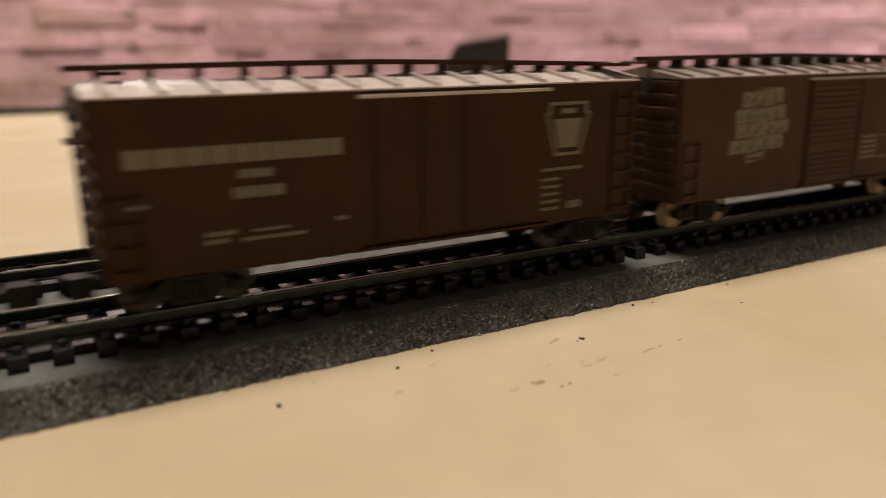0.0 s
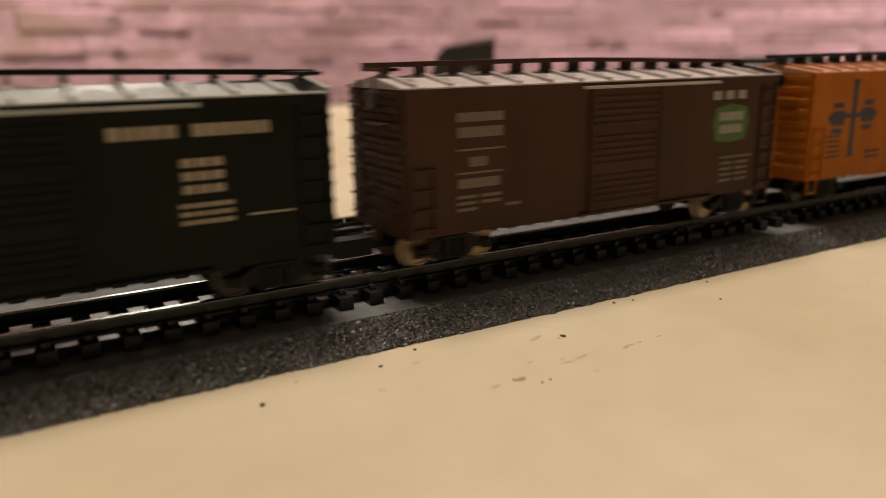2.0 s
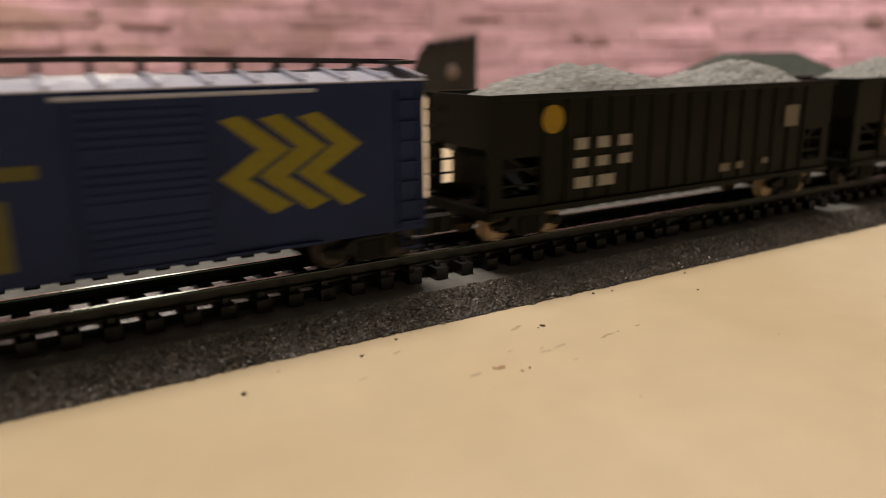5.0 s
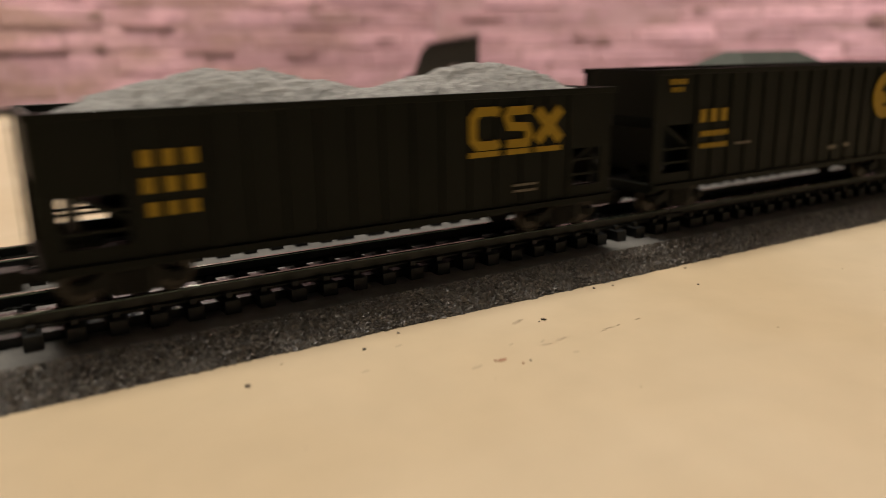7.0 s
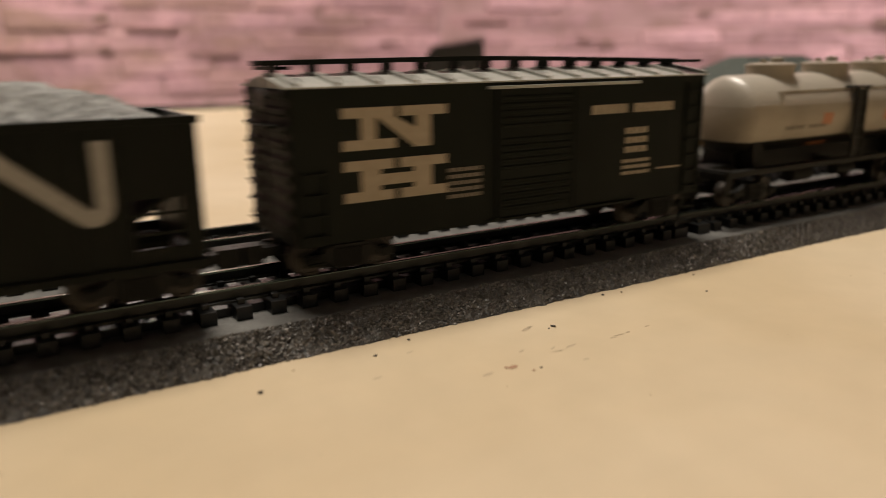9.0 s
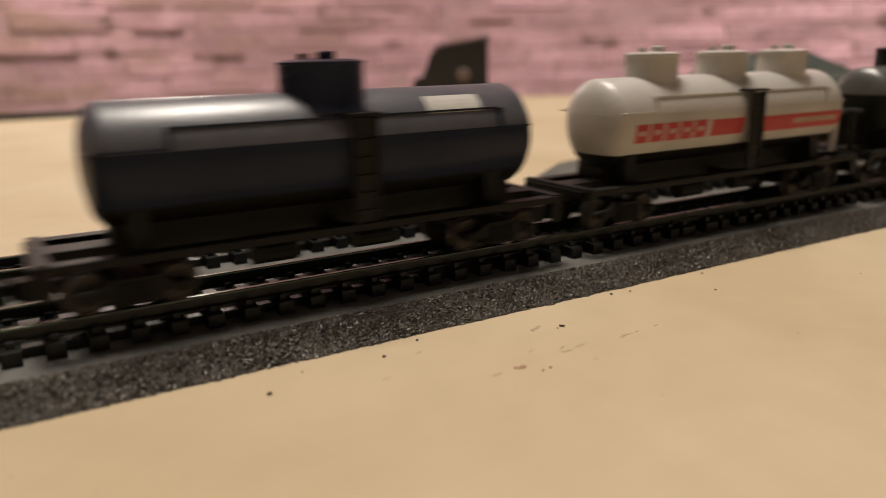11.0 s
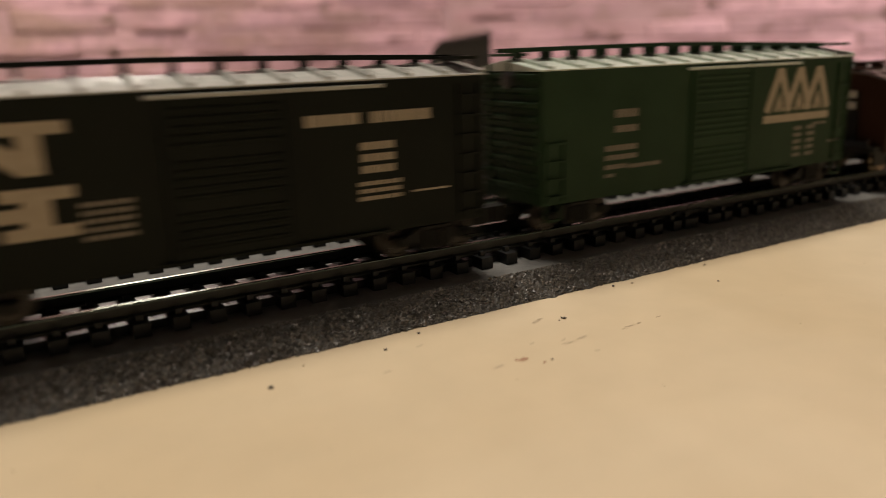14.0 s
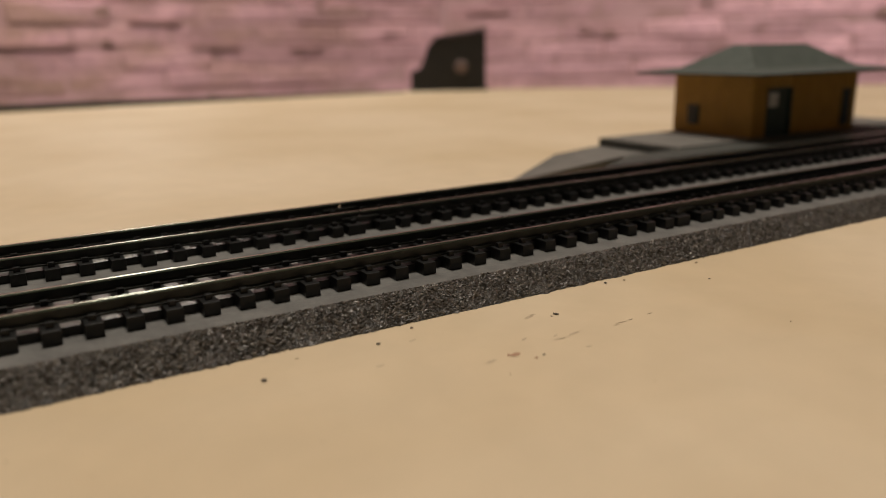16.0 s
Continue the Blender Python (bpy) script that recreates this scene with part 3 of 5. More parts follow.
WHEEL_T, WHEEL_D = wheel_mesh("wheel", WHEELTAN), wheel_mesh("wheel", WHEELDARK)
bm = B()
tube(bm, (0, -5, 0), (0, 5, 0), 0.7, 10)
AXLE = mesh_of("axle", bm, TRUCK)


def frame_mesh():
    bm = B()
    pts = [(-7.4, 3.2), (-6.8, 3.5), (-4.6, 3.5), (-3.0, 4.7), (3.0, 4.7), (4.6, 3.5), (6.8, 3.5), (7.4, 3.2), (7.2, 2.2), (6.6, 2.0), (5.0, 2.1),
           (3.8, 2.4), (2.6, 1.0), (-2.6, 1.0), (-3.8, 2.4), (-5.0, 2.1), (-6.6, 2.0), (-7.2, 2.2)]
    prism(bm, pts, "y", -7.5, -6.5)
    for x in (-5.8, 5.8):
        box(bm, x - 0.9, x + 0.9, -8.0, -7.4, 1.9, 3.4, 0.25)
    for x in (-1.6, 0.0, 1.6):
        tube(bm, (x, -7.75, 1.4), (x, -7.75, 4.2), 0.65, 8)
    box(bm, -2.6, 2.6, -8.0, -7.4, 4.1, 4.8, 0.15)
    return mesh_of("side_frame", bm, TRUCK)


FRAME = frame_mesh()
BOLSTER = mesh_of("bolster", box(B(), -1.8, 1.8, -6.6, 6.6, 2.4, 4.6, 0.2), TRUCK)


def coupler_mesh():
    bm = B()
    box(bm, -0.6, 3.4, -1.1, 1.1, 2.7, 4.1, 0.2)
    prism(bm, [(3.2, -1.4), (6.6, -1.6), (7.2, -0.6), (6.4, 0.2), (6.2, 1.6), (3.2, 1.4)], "z", 1.9, 4.7)
    return mesh_of("coupler", bm, TRUCK)


COUPLER = coupler_mesh()


def gear(car, length, tan, inset=8.7, rear=None):
    """Two trucks and two couplers; wheels too small and plain to show their turning."""
    for cx in (inset, length - (rear or inset)):
        tr = part("truck", BOLSTER, None, car)
        tr.location = (cx * MM, 0, 0)
        for s in (0, 180):
            f = part("side_frame", FRAME, None, tr)
            f.rotation_euler = (0, 0, radians(s))
        for dx in (-5.8, 5.8):
            ax = part("axle", AXLE, None, tr)
            ax.location = (dx * MM, 0, 2.65 * MM)
            for s in (0, 180):
                w = part("wheel", WHEEL_T if tan else WHEEL_D, None, tr)
                w.location = (dx * MM, 0, 2.65 * MM)
                w.rotation_euler = (0, 0, radians(s))
    c = part("coupler", COUPLER, None, car)
    c.location = ((length - 0.6) * MM, 0, 0)
    c = part("coupler", COUPLER, None, car)
    c.location = (0.6 * MM, 0, 0)
    c.rotation_euler = (0, 0, radians(180))


# ---------------------------------------------------------------- lettering laid on the near side of a car
SKIN = -SIDE - 0.05


def blocks(bm, x0, x1, z0, z1, n=1, gap=0.22, y=SKIN):
    """A row of n plain bars between x0 and x1 (heights over the table)."""
    steps = [1 + 0.42 * math.sin(12.9898 * (k + 1) + 7.3 * x0 + 3.1 * z0) * (n > 3) for k in range(n)]
    unit = (x1 - x0) / sum(steps)
    a = x0
    for w in steps:
        b = a + w * unit
        box(bm, a, b - (min(w, 1) * unit * gap if n > 1 else 0), y - 0.03, y + 0.05, z0 - RAIL, z1 - RAIL)
        a = b


def stroke(bm, pts, width, y=SKIN):
    """A band of even width along points (x, height over the table)."""
    n = len(pts)
    left, right = [], []
    for i, (x, z) in enumerate(pts):
        a = Vector(pts[max(i - 1, 0)])
        c = Vector(pts[min(i + 1, n - 1)])
        b = Vector((x, z))
        d1, d2 = (b - a), (c - b)
        d1 = d1.normalized() if d1.length else d2.normalized()
        d2 = d2.normalized() if d2.length else d1
        t = (d1 + d2).normalized()
        nrm = Vector((-t.y, t.x))
        k = width / 2 / max(0.45, nrm.dot(Vector((-d1.y, d1.x))))
        left.append(b + nrm * k)
        right.append(b - nrm * k)
    for i in range(n - 1):
        prism(bm, [(p.x, p.y - RAIL) for p in (left[i], left[i + 1], right[i + 1], right[i])], "y", y - 0.03, y + 0.05)


def shape(bm, pts, y=SKIN):
    prism(bm, [(x, z - RAIL) for x, z in pts], "y", y - 0.03, y + 0.05)


def arc(cx, cz, r, a0, a1, n=14, rz=None):
    return [(cx + r * math.cos(radians(a0 + (a1 - a0) * k / n)), cz + (rz or r) * math.sin(radians(a0 + (a1 - a0) * k / n))) for k in range(n + 1)]


def letters(car, mat, rows, label="", name="lettering"):
    bm = B()
    for r in rows:
        blocks(bm, *r)
    return part(name, bm, mat, car, label)


# ---------------------------------------------------------------- boxcars
EAVE, SILL = 34.9 - RAIL, 12.3 - RAIL


def boxcar(name, label, colour, length=83.0, tan=False, roof_dust=0.5, walk_mat=None, door=(34.0, 50.5), plug=False, skirt=False, lead=1.4, hue=0.2):
    # top is the body colour again, with the roof's light painted in
    mat, top = paint(name + "_paint", colour), lightened(name + "_roof_dust", colour, roof_dust, hue)
    walk_mat = walk_mat or mat
    car = tagged(new(name), label, "boxcar", "cars of the model train")
    L = length
    bm = box(B(), 0.5 - lead, L - 0.5, -SIDE, SIDE, SILL, EAVE, 0.25)
    # corrugated ends and the faint uprights along the sides
    ridges = []
    for e, s in ((0.5 - lead, -1), (L - 0.5, 1)):
        for k in range(9):
            z = SILL + 2.0 + k * 2.35
            ridges.append(prism(B(), [(e - s * 0.05, z), (e + s * 0.5, z + 0.5), (e + s * 0.5, z + 1.1), (e - s * 0.05, z + 1.6)], "y", -SIDE + 1.0, SIDE - 1.0))
    posts = []
    for x in [0.9 - lead, 10.5, 18.5, 26.5, L - 26.5, L - 18.5, L - 10.5, L - 1.2]:
        posts.append(box(B(), x, x + 0.28, -SIDE - 0.04, -SIDE + 0.1, SILL + 0.5, EAVE - 0.6))
    body = part("body", bm, mat, car)
    for b in ridges:
        part("end_ridge", b, mat, body)
    for b in posts:
        part("seam", b, mat, body)
    # the side sill steps down between the trucks
    sill = [(15.5, SILL + 0.3), (16.5, SILL - 0.15), (L - 16.5, SILL - 0.15), (L - 15.5, SILL + 0.3)] if not skirt else \
        [(14.5, SILL + 0.3), (22.0, SILL - 0.7), (L - 22.0, SILL - 0.7), (L - 14.5, SILL + 0.3)]
    part("side_sill", prism(B(), sill, "y", -SIDE + 0.15, -SIDE + 0.9), mat, car)
    part("side_sill", prism(B(), sill, "y", SIDE - 0.9, SIDE - 0.15), mat, car)
    # roof: low gable with cross ribs and stamped panels
    bm = B()
    prism(bm, [(-SIDE - 0.3, EAVE - 0.22), (-SIDE - 0.3, EAVE), (0, EAVE + 1.55), (SIDE + 0.3, EAVE), (SIDE + 0.3, EAVE - 0.22)], "x", 0.1 - lead, L - 0.1)
    n = 13
    ribs = []
    for k in range(n + 1):
        x = 0.5 + k * (L - 1.6) / n
        for s in (-1, 1):
            bm2 = [(s * (SIDE + 0.1), EAVE - 0.05), (s * (SIDE + 0.1), EAVE + 0.55), (s * 0.8, EAVE + 2.0), (s * 0.8, EAVE + 1.3)]
            ribs.append(prism(B(), bm2, "x", x, x + 0.7))
        if k < n:
            for s in (-1, 1):
                xm = x + 0.7 + (L - 1.6) / n * 0.42
                ribs.append(prism(B(), [(s * 8.4, EAVE + 0.1), (s * 5.2, EAVE + 1.15), (s * 2.0, EAVE + 1.2)], "x", xm - 1.1, xm + 1.1))
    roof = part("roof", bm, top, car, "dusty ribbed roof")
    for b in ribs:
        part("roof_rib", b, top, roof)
    # running board on its saddles
    def bow(x):
        u = x / L
        return 0.35 + 0.25 * math.sin(math.pi * min(u, 1)) - 0.75 * max(0, u - 0.45) / 0.55

    def plank(y):
        pb, m = B(), 14
        cuts = [-0.9 - lead + (L + 1.8 + lead) * k / m for k in range(m + 1)]
        rings = [[pb.verts.new(v3(x, yy, EAVE + zz + bow(x))) for yy, zz in ((y, 2.5), (y + 0.95, 2.5), (y + 0.95, 3.25), (y, 3.25))] for x in cuts]
        pb.faces.new(rings[0])
        pb.faces.new(rings[-1][::-1])
        for a, b in zip(rings, rings[1:]):
            for q in range(4):
                pb.faces.new([a[q], b[q], b[(q + 1) % 4], a[(q + 1) % 4]])
        bmesh.ops.recalc_face_normals(pb, faces=pb.faces)
        return pb

    rb = part("running_board", plank(-0.45), walk_mat, car)
    for y in (-1.55, 0.65):
        part("plank", plank(y), walk_mat, rb)
    for k in range(n + 1):
        x = 0.5 + k * (L - 1.6) / n
        part("saddle", box(B(), x, x + 0.7, -1.4, 1.4, EAVE + 1.3, EAVE + 2.51 + bow(x + 0.35)), walk_mat, rb)
    for x, s in ((L - 4.5, -1), (1.0, 1)):
        part("side_step", box(B(), x, x + 3.4, s * 1.7 if s > 0 else -SIDE + 0.8, SIDE - 0.8 if s > 0 else -1.7, EAVE + 2.2, EAVE + 2.7), walk_mat, rb)
    # doors
    d0, d1 = door
    if plug:
        bm = B()
        box(bm, d0, d1, -SIDE - 0.12, -SIDE + 0.2, SILL + 1.0, EAVE - 1.2, 0.05)
        dr = part("door", bm, mat, car)
        for x in (d0 + 1, (d0 + d1) / 2, d1 - 1):
            part("door_bar", box(B(), x - 0.15, x + 0.15, -SIDE - 0.5, -SIDE - 0.2, SILL + 1.2, EAVE - 1.6), mat, dr)
    else:
        bm = B()
        box(bm, d0, d1, -SIDE - 0.35, -SIDE + 0.2, SILL + 0.4, EAVE - 1.3, 0.08)
        z = SILL + 1.6
        k = 0
        slats = []
        while z < EAVE - 2.6:
            if k % 6 != 5:
                slats.append(prism(B(), [(-SIDE - 0.3, z), (-SIDE - 0.55, z + 0.3), (-SIDE - 0.55, z + 0.55), (-SIDE - 0.3, z + 0.85)], "x", d0 + 1.0, d1 - 1.0))
            z += 1.12
            k += 1
        for x in (d0, d1 - 0.4):
            slats.append(box(B(), x, x + 0.4, -SIDE - 0.6, -SIDE - 0.3, SILL + 0.4, EAVE - 1.3))
        dr = part("door", bm, mat, car)
        for b in slats:
            part("door_ridge", b, mat, dr)
    # the upper track takes the paler roof tone, a painted bright line
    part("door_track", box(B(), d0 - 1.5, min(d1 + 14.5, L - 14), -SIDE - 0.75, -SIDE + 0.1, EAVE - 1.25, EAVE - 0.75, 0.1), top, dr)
    part("door_track", box(B(), d0 - 1.5, min(d1 + 14.5, L - 14), -SIDE - 0.7, -SIDE + 0.1, SILL + 0.02, SILL + 0.5, 0.1), mat, dr)
    # ladders on the side and end corners
    for x, rows in ((L - 3.4, 7), (3.2 - lead, 4)):
        lad = part("ladder", box(B(), x - 2.0, x - 1.75, -SIDE - 0.45, -SIDE + 0.1, SILL + 0.6, EAVE - 1.4 if rows > 5 else SILL + 11), mat, car)
        part("stile", box(B(), x + 1.75, x + 2.0, -SIDE - 0.45, -SIDE + 0.1, SILL + 0.6, EAVE - 1.4 if rows > 5 else SILL + 11), mat, lad)
        for k in range(rows):
            bm = box(B(), x - 1.9, x + 1.9, -SIDE - 0.6, -SIDE - 0.35, SILL + 1.3 + k * 3.0, SILL + 1.62 + k * 3.0)
            part("rung", bm, mat, lad)
    for e, s in ((0.2 - lead, -1), (L - 0.2, 1)):
        lad = part("end_ladder", box(B(), e + s * 0.2, e + s * 0.6, 4.4, 4.7, SILL + 1, EAVE + 1), mat, car)
        for k in range(7):
            part("rung", box(B(), e + s * 0.5 - 0.15, e + s * 0.5 + 0.15, 4.4, 8.4, SILL + 2 + k * 3.0, SILL + 2.3 + k * 3.0), mat, lad)
    # hand brake at the leading end
    br = part("brake_shaft", tube(B(), (-0.8 - lead, -2.4, SILL), (-0.8 - lead, -2.4, EAVE + 1.2), 0.2, 8), mat, car)
    part("brake_wheel", lathe(B(), [(1.0, 0), (1.5, 0.1), (1.5, 0.45), (1.0, 0.55)], (-1.4 - lead, -2.4, EAVE - 1.6), "x", 14), BLACK, br)
    part("brake_platform", box(B(), -1.9 - lead, 0.3 - lead, -6.2, -0.5, EAVE - 5.6, EAVE - 5.2), mat, car)
    for x in (3.0 - lead, L - 3.0):
        for s in (-1, 1):
            st = B()
            for dx in (-1.6, 1.4):
                box(st, x + dx, x + dx + 0.3, s * (SIDE - 0.2) - 0.2, s * (SIDE - 0.2) + 0.2, SILL - 2.6, SILL + 0.3)
            box(st, x - 1.6, x + 1.7, s * (SIDE - 0.2) - 0.35, s * (SIDE - 0.2) + 0.35, SILL - 2.9, SILL - 2.5)
            part("sill_step", st, mat, car)
    bm = box(B(), 1.0, L - 1.0, -2.2, 2.2, 3.4, SILL + 0.2)
    for x in (20, 30, L - 30, L - 20):
        box(bm, x, x + 0.8, -SIDE + 1, SIDE - 1, SILL - 0.3, SILL + 0.1)
    part("underframe", bm, TRUCK, car)
    gear(car, L, tan)
    return car


def slab_emblem(car, dx=0.0, top=33.0, mat=None):
    """Two stacked slab-serif shapes, cream, as a road emblem."""
    mat = mat or LETTERCREAM
    x0, x1 = 7.0 + dx, 24.4 + dx
    h = (top - 18.1)
    z1, z0 = top, top - h * 0.445
    t = h * 0.108
    bm = B()
    blocks(bm, x0, x0 + 8.6, z1 - t, z1)                 # serifs of the upper shape
    blocks(bm, x1 - 8.0, x1, z1 - t, z1)
    blocks(bm, x0, x0 + 8.6, z0, z0 + t)
    blocks(bm, x0 + 2.9, x0 + 5.4, z0 + t, z1 - t)
    blocks(bm, x1 - 5.4, x1 - 2.8, z0 + t * 1.0, z1 - t)
    shape(bm, [(x0 + 5.6, z1 - t), (x0 + 8.6, z1 - t), (x1 - 2.8, z0 + t), (x1 - 2.8, z0 - 0.05), (x1 - 5.6, z0 - 0.05)], SKIN - 0.004)
    part("emblem", bm, mat, car, "cream slab-serif road emblem")
    bm = B()
    z1, z0 = top - h * 0.555, top - h
    for a, b in ((x0, x0 + 8.2), (x1 - 8.2, x1)):
        blocks(bm, a, b, z1 - t, z1)
        blocks(bm, a, b, z0, z0 + t)
    blocks(bm, x0 + 2.7, x0 + 5.9, z0 + t, z1 - t)
    blocks(bm, x1 - 5.9, x1 - 2.7, z0 + t, z1 - t)
    blocks(bm, x0 + 5.9, x1 - 5.9, (z0 + z1) / 2 - t * 0.55, (z0 + z1) / 2 + t * 0.55)
    part("emblem", bm, mat, car, "cream slab-serif road emblem")
    letters(car, LETTERDULL, [(24.7 + dx, 31 + dx, top - 10.6 - k * 1.05, top - 10.0 - k * 1.05, 6) for k in range(5)])
    letters(car, LETTERCREAM, [(54 + dx, 62.4 + dx, top - 3.2, top - 1.6, 5), (64.0 + dx, 74 + dx, top - 3.2, top - 1.6, 8)])
    letters(car, LETTERCREAM, [(62.2 + dx, 67.8 + dx, top - 7.0 - k * 1.7, top - 5.9 - k * 1.7, 3) for k in range(3)] +
            [(61.6 + dx, 68.6 + dx, top - 12.2 - k * 1.1, top - 11.6 - k * 1.1, 5) for k in range(3)] + [(70.4 + dx, 76.6 + dx, top - 14.0, top - 13.7, 1)])


def nudge(car, dx):
    """Moves the printed lettering and emblems along the side of a car."""
    for ob in car.children:
        if ob.name.split(".")[0] in ("lettering", "emblem"):
            ob.location.x += dx * MM


def black_boxcar(dx=0.0, top=33.0, dull=0.6):
    car = boxcar("black_boxcar", "black boxcar with a cream slab-serif emblem and lightened roof", NHBLACK, roof_dust=dull, lead=0.8)
    slab_emblem(car, dx, top)
    return car


def tuscan_boxcar():
    car = boxcar("tuscan_boxcar", "dark tuscan-red boxcar with dull gold lettering and a keystone emblem", TUSCAN, roof_dust=0.9, lead=2.1, door=(33.5, 50.0), plug=True)
    letters(car, LETTERDULL, [(1.0, 29.2, 26.3, 28.6, 12, 0.12)])
    letters(car, LETTERDULL, [(14.6, 19.3, 24.2, 25.3, 4), (13.8, 20.8, 21.6, 23.1, 6), (9.8, 14, 17.0, 17.6, 5), (9.8, 13, 16.0, 16.6, 4), (14.5, 23.4, 15.9, 16.4, 10),
                              (16, 21, 17.0, 17.4, 6), (0.9, 3.4, 21.4, 21.9, 1), (27.7, 29.6, 17.2, 17.8, 3)])
    letters(car, LETTERCREAM, [(38.8, 43.3, 23.0, 24.0, 4), (38.8, 43.5, 21.0, 21.7, 6), (40, 43, 20.0, 20.4, 4)])
    bm = B()
    stroke(bm, [(64.2, 30.2), (64.2, 31.6), (71.4, 31.6), (71.4, 30.2), (72.0, 30.0), (70.2, 23.6), (65.4, 23.6), (63.6, 30.0), (64.2, 30.2)], 0.5)
    shape(bm, [(65.0, 29.2), (70.6, 29.2), (69.6, 24.6), (66.0, 24.6)])
    blocks(bm, 66.4, 69.2, 30.0, 30.8)
    part("emblem", bm, LETTERDULL, car, "dull cream keystone emblem")
    letters(car, LETTERDULL, [(62.8, 71.0, 21.0, 21.5, 9)] + [(62.8, 66.4, 19.4 - k * 1.2, 19.9 - k * 1.2, 5) for k in range(5)] + [(68.0, 71.0, 14.6, 15.8, 3)])
    nudge(car, 0.6)
    return car


def script_boxcar():
    car = boxcar("brown_boxcar", "weathered brown boxcar with a pale script slogan", BROWN, tan=True, roof_dust=0.42)
    # four slanting lines of a flowing slogan, run together into a pale patch
    for k, (a, b, z, h) in enumerate(((14.4, 25.6, 30.8, 3.9), (12.9, 26.6, 27.7, 3.5), (13.2, 27.8, 25.0, 3.5), (11.9, 26.5, 22.1, 3.6), (16.6, 21.6, 19.6, 1.9))):
        bm = B()
        upper, lower = [], []
        for i in range(31):
            u = i / 30
            x, lean = a + (b - a) * u, z + 0.6 * (u - 0.5)
            upper.append((x + 0.3 * math.sin(i * 1.9), lean + h * (0.36 + 0.15 * math.sin(i * 1.7 + k * 2.1) * math.sin(math.pi * u))))
            lower.append((x + 0.3 * math.sin(i * 1.9), lean - h * (0.36 + 0.13 * math.sin(i * 2.3 + k * 1.2) * math.sin(math.pi * u))))
        for i in range(30):
            shape(bm, [upper[i], upper[i + 1], lower[i + 1], lower[i]], SKIN - 0.004 * k)
        slogan = part("slogan", bm, LETTERDULL, car, "line of a pale flowing slogan")
        bm = B()
        for i in range(1, 9):          # the gaps between its letters
            x = a + (b - a) * (i + 0.25 * math.sin(i * 3.7 + k)) / 9
            stroke(bm, [(x - 0.25, z - h * 0.26), (x + 0.25, z + h * (0.05 + 0.18 * math.sin(i * 2.9 + k)))], 0.3, SKIN - 0.04 - 0.004 * k)
        part("letter_gap", bm, bpy.data.materials["brown_boxcar_paint"], slogan)
    letters(car, LETTERDULL, [(66, 73, 26.4, 26.8, 1), (66.2, 72.8, 24.2, 25.8, 3), (66, 73, 22.2, 22.6, 5), (66, 73, 20.9, 21.2, 1)] +
            [(52.6, 58.0, 21.2 - k * 1.1, 21.8 - k * 1.1, 4) for k in range(5)] + [(59.0, 61.5, 21.3, 21.7, 2), (58.4, 62.5, 16.6, 17.0, 4)] +
            [(66.6, 74.4, 20.0 - k * 1.1, 20.5 - k * 1.1, 4) for k in range(4)])
    return car


def leaf_boxcar():
    car = boxcar("oxide_boxcar", "oxide-red boxcar with white lettering and a green emblem", OXIDE, tan=True, roof_dust=0.75)
    letters(car, LETTERDULL, [(8, 16.7, 29.6, 31.0, 6), (8.2, 16.6, 27.2, 28.8, 6), (8, 16.6, 25.2, 25.5, 1), (10.3, 13.6, 22.7, 24.2, 3), (8, 16.2, 21.6, 21.9, 1), (8.2, 16.0, 19.4, 20.9, 6)] +
            [(8.0, 11.6, 17.8 - k * 1.0, 18.3 - k * 1.0, 4) for k in range(3)] + [(12.4, 16.2, 17.8 - k * 1.0, 18.3 - k * 1.0, 4) for k in range(2)] + [(17.2, 20, 15.9, 16.4, 3)])
    bm = B()
    shape(bm, [(65.0, 29.0), (69.2, 29.8), (73.6, 29.0), (74.4, 26.2), (73.4, 22.9), (69.0, 22.4), (65.2, 22.9), (64.4, 26.0)])
    part("emblem", bm, LETTERGREEN, car, "green leaf-shaped emblem")
    bm = B()
    blocks(bm, 64.0, 74.2, 30.6, 32.2, 3, 0.35, SKIN - 0.05)
    blocks(bm, 66.0, 72.8, 26.6, 28.2, 4, 0.14, SKIN - 0.05)
    blocks(bm, 66.2, 72.6, 24.2, 25.8, 4, 0.14, SKIN - 0.05)
    part("lettering", bm, LETTERWHITE, car)
    letters(car, LETTERDULL, [(66.8, 76, 19.4, 19.8, 7)] + [(67.0 + 4.4 * j, 70.6 + 4.4 * j, 18.2 - k * 1.1, 18.7 - k * 1.1, 4) for k in range(4) for j in range(2)])
    return car


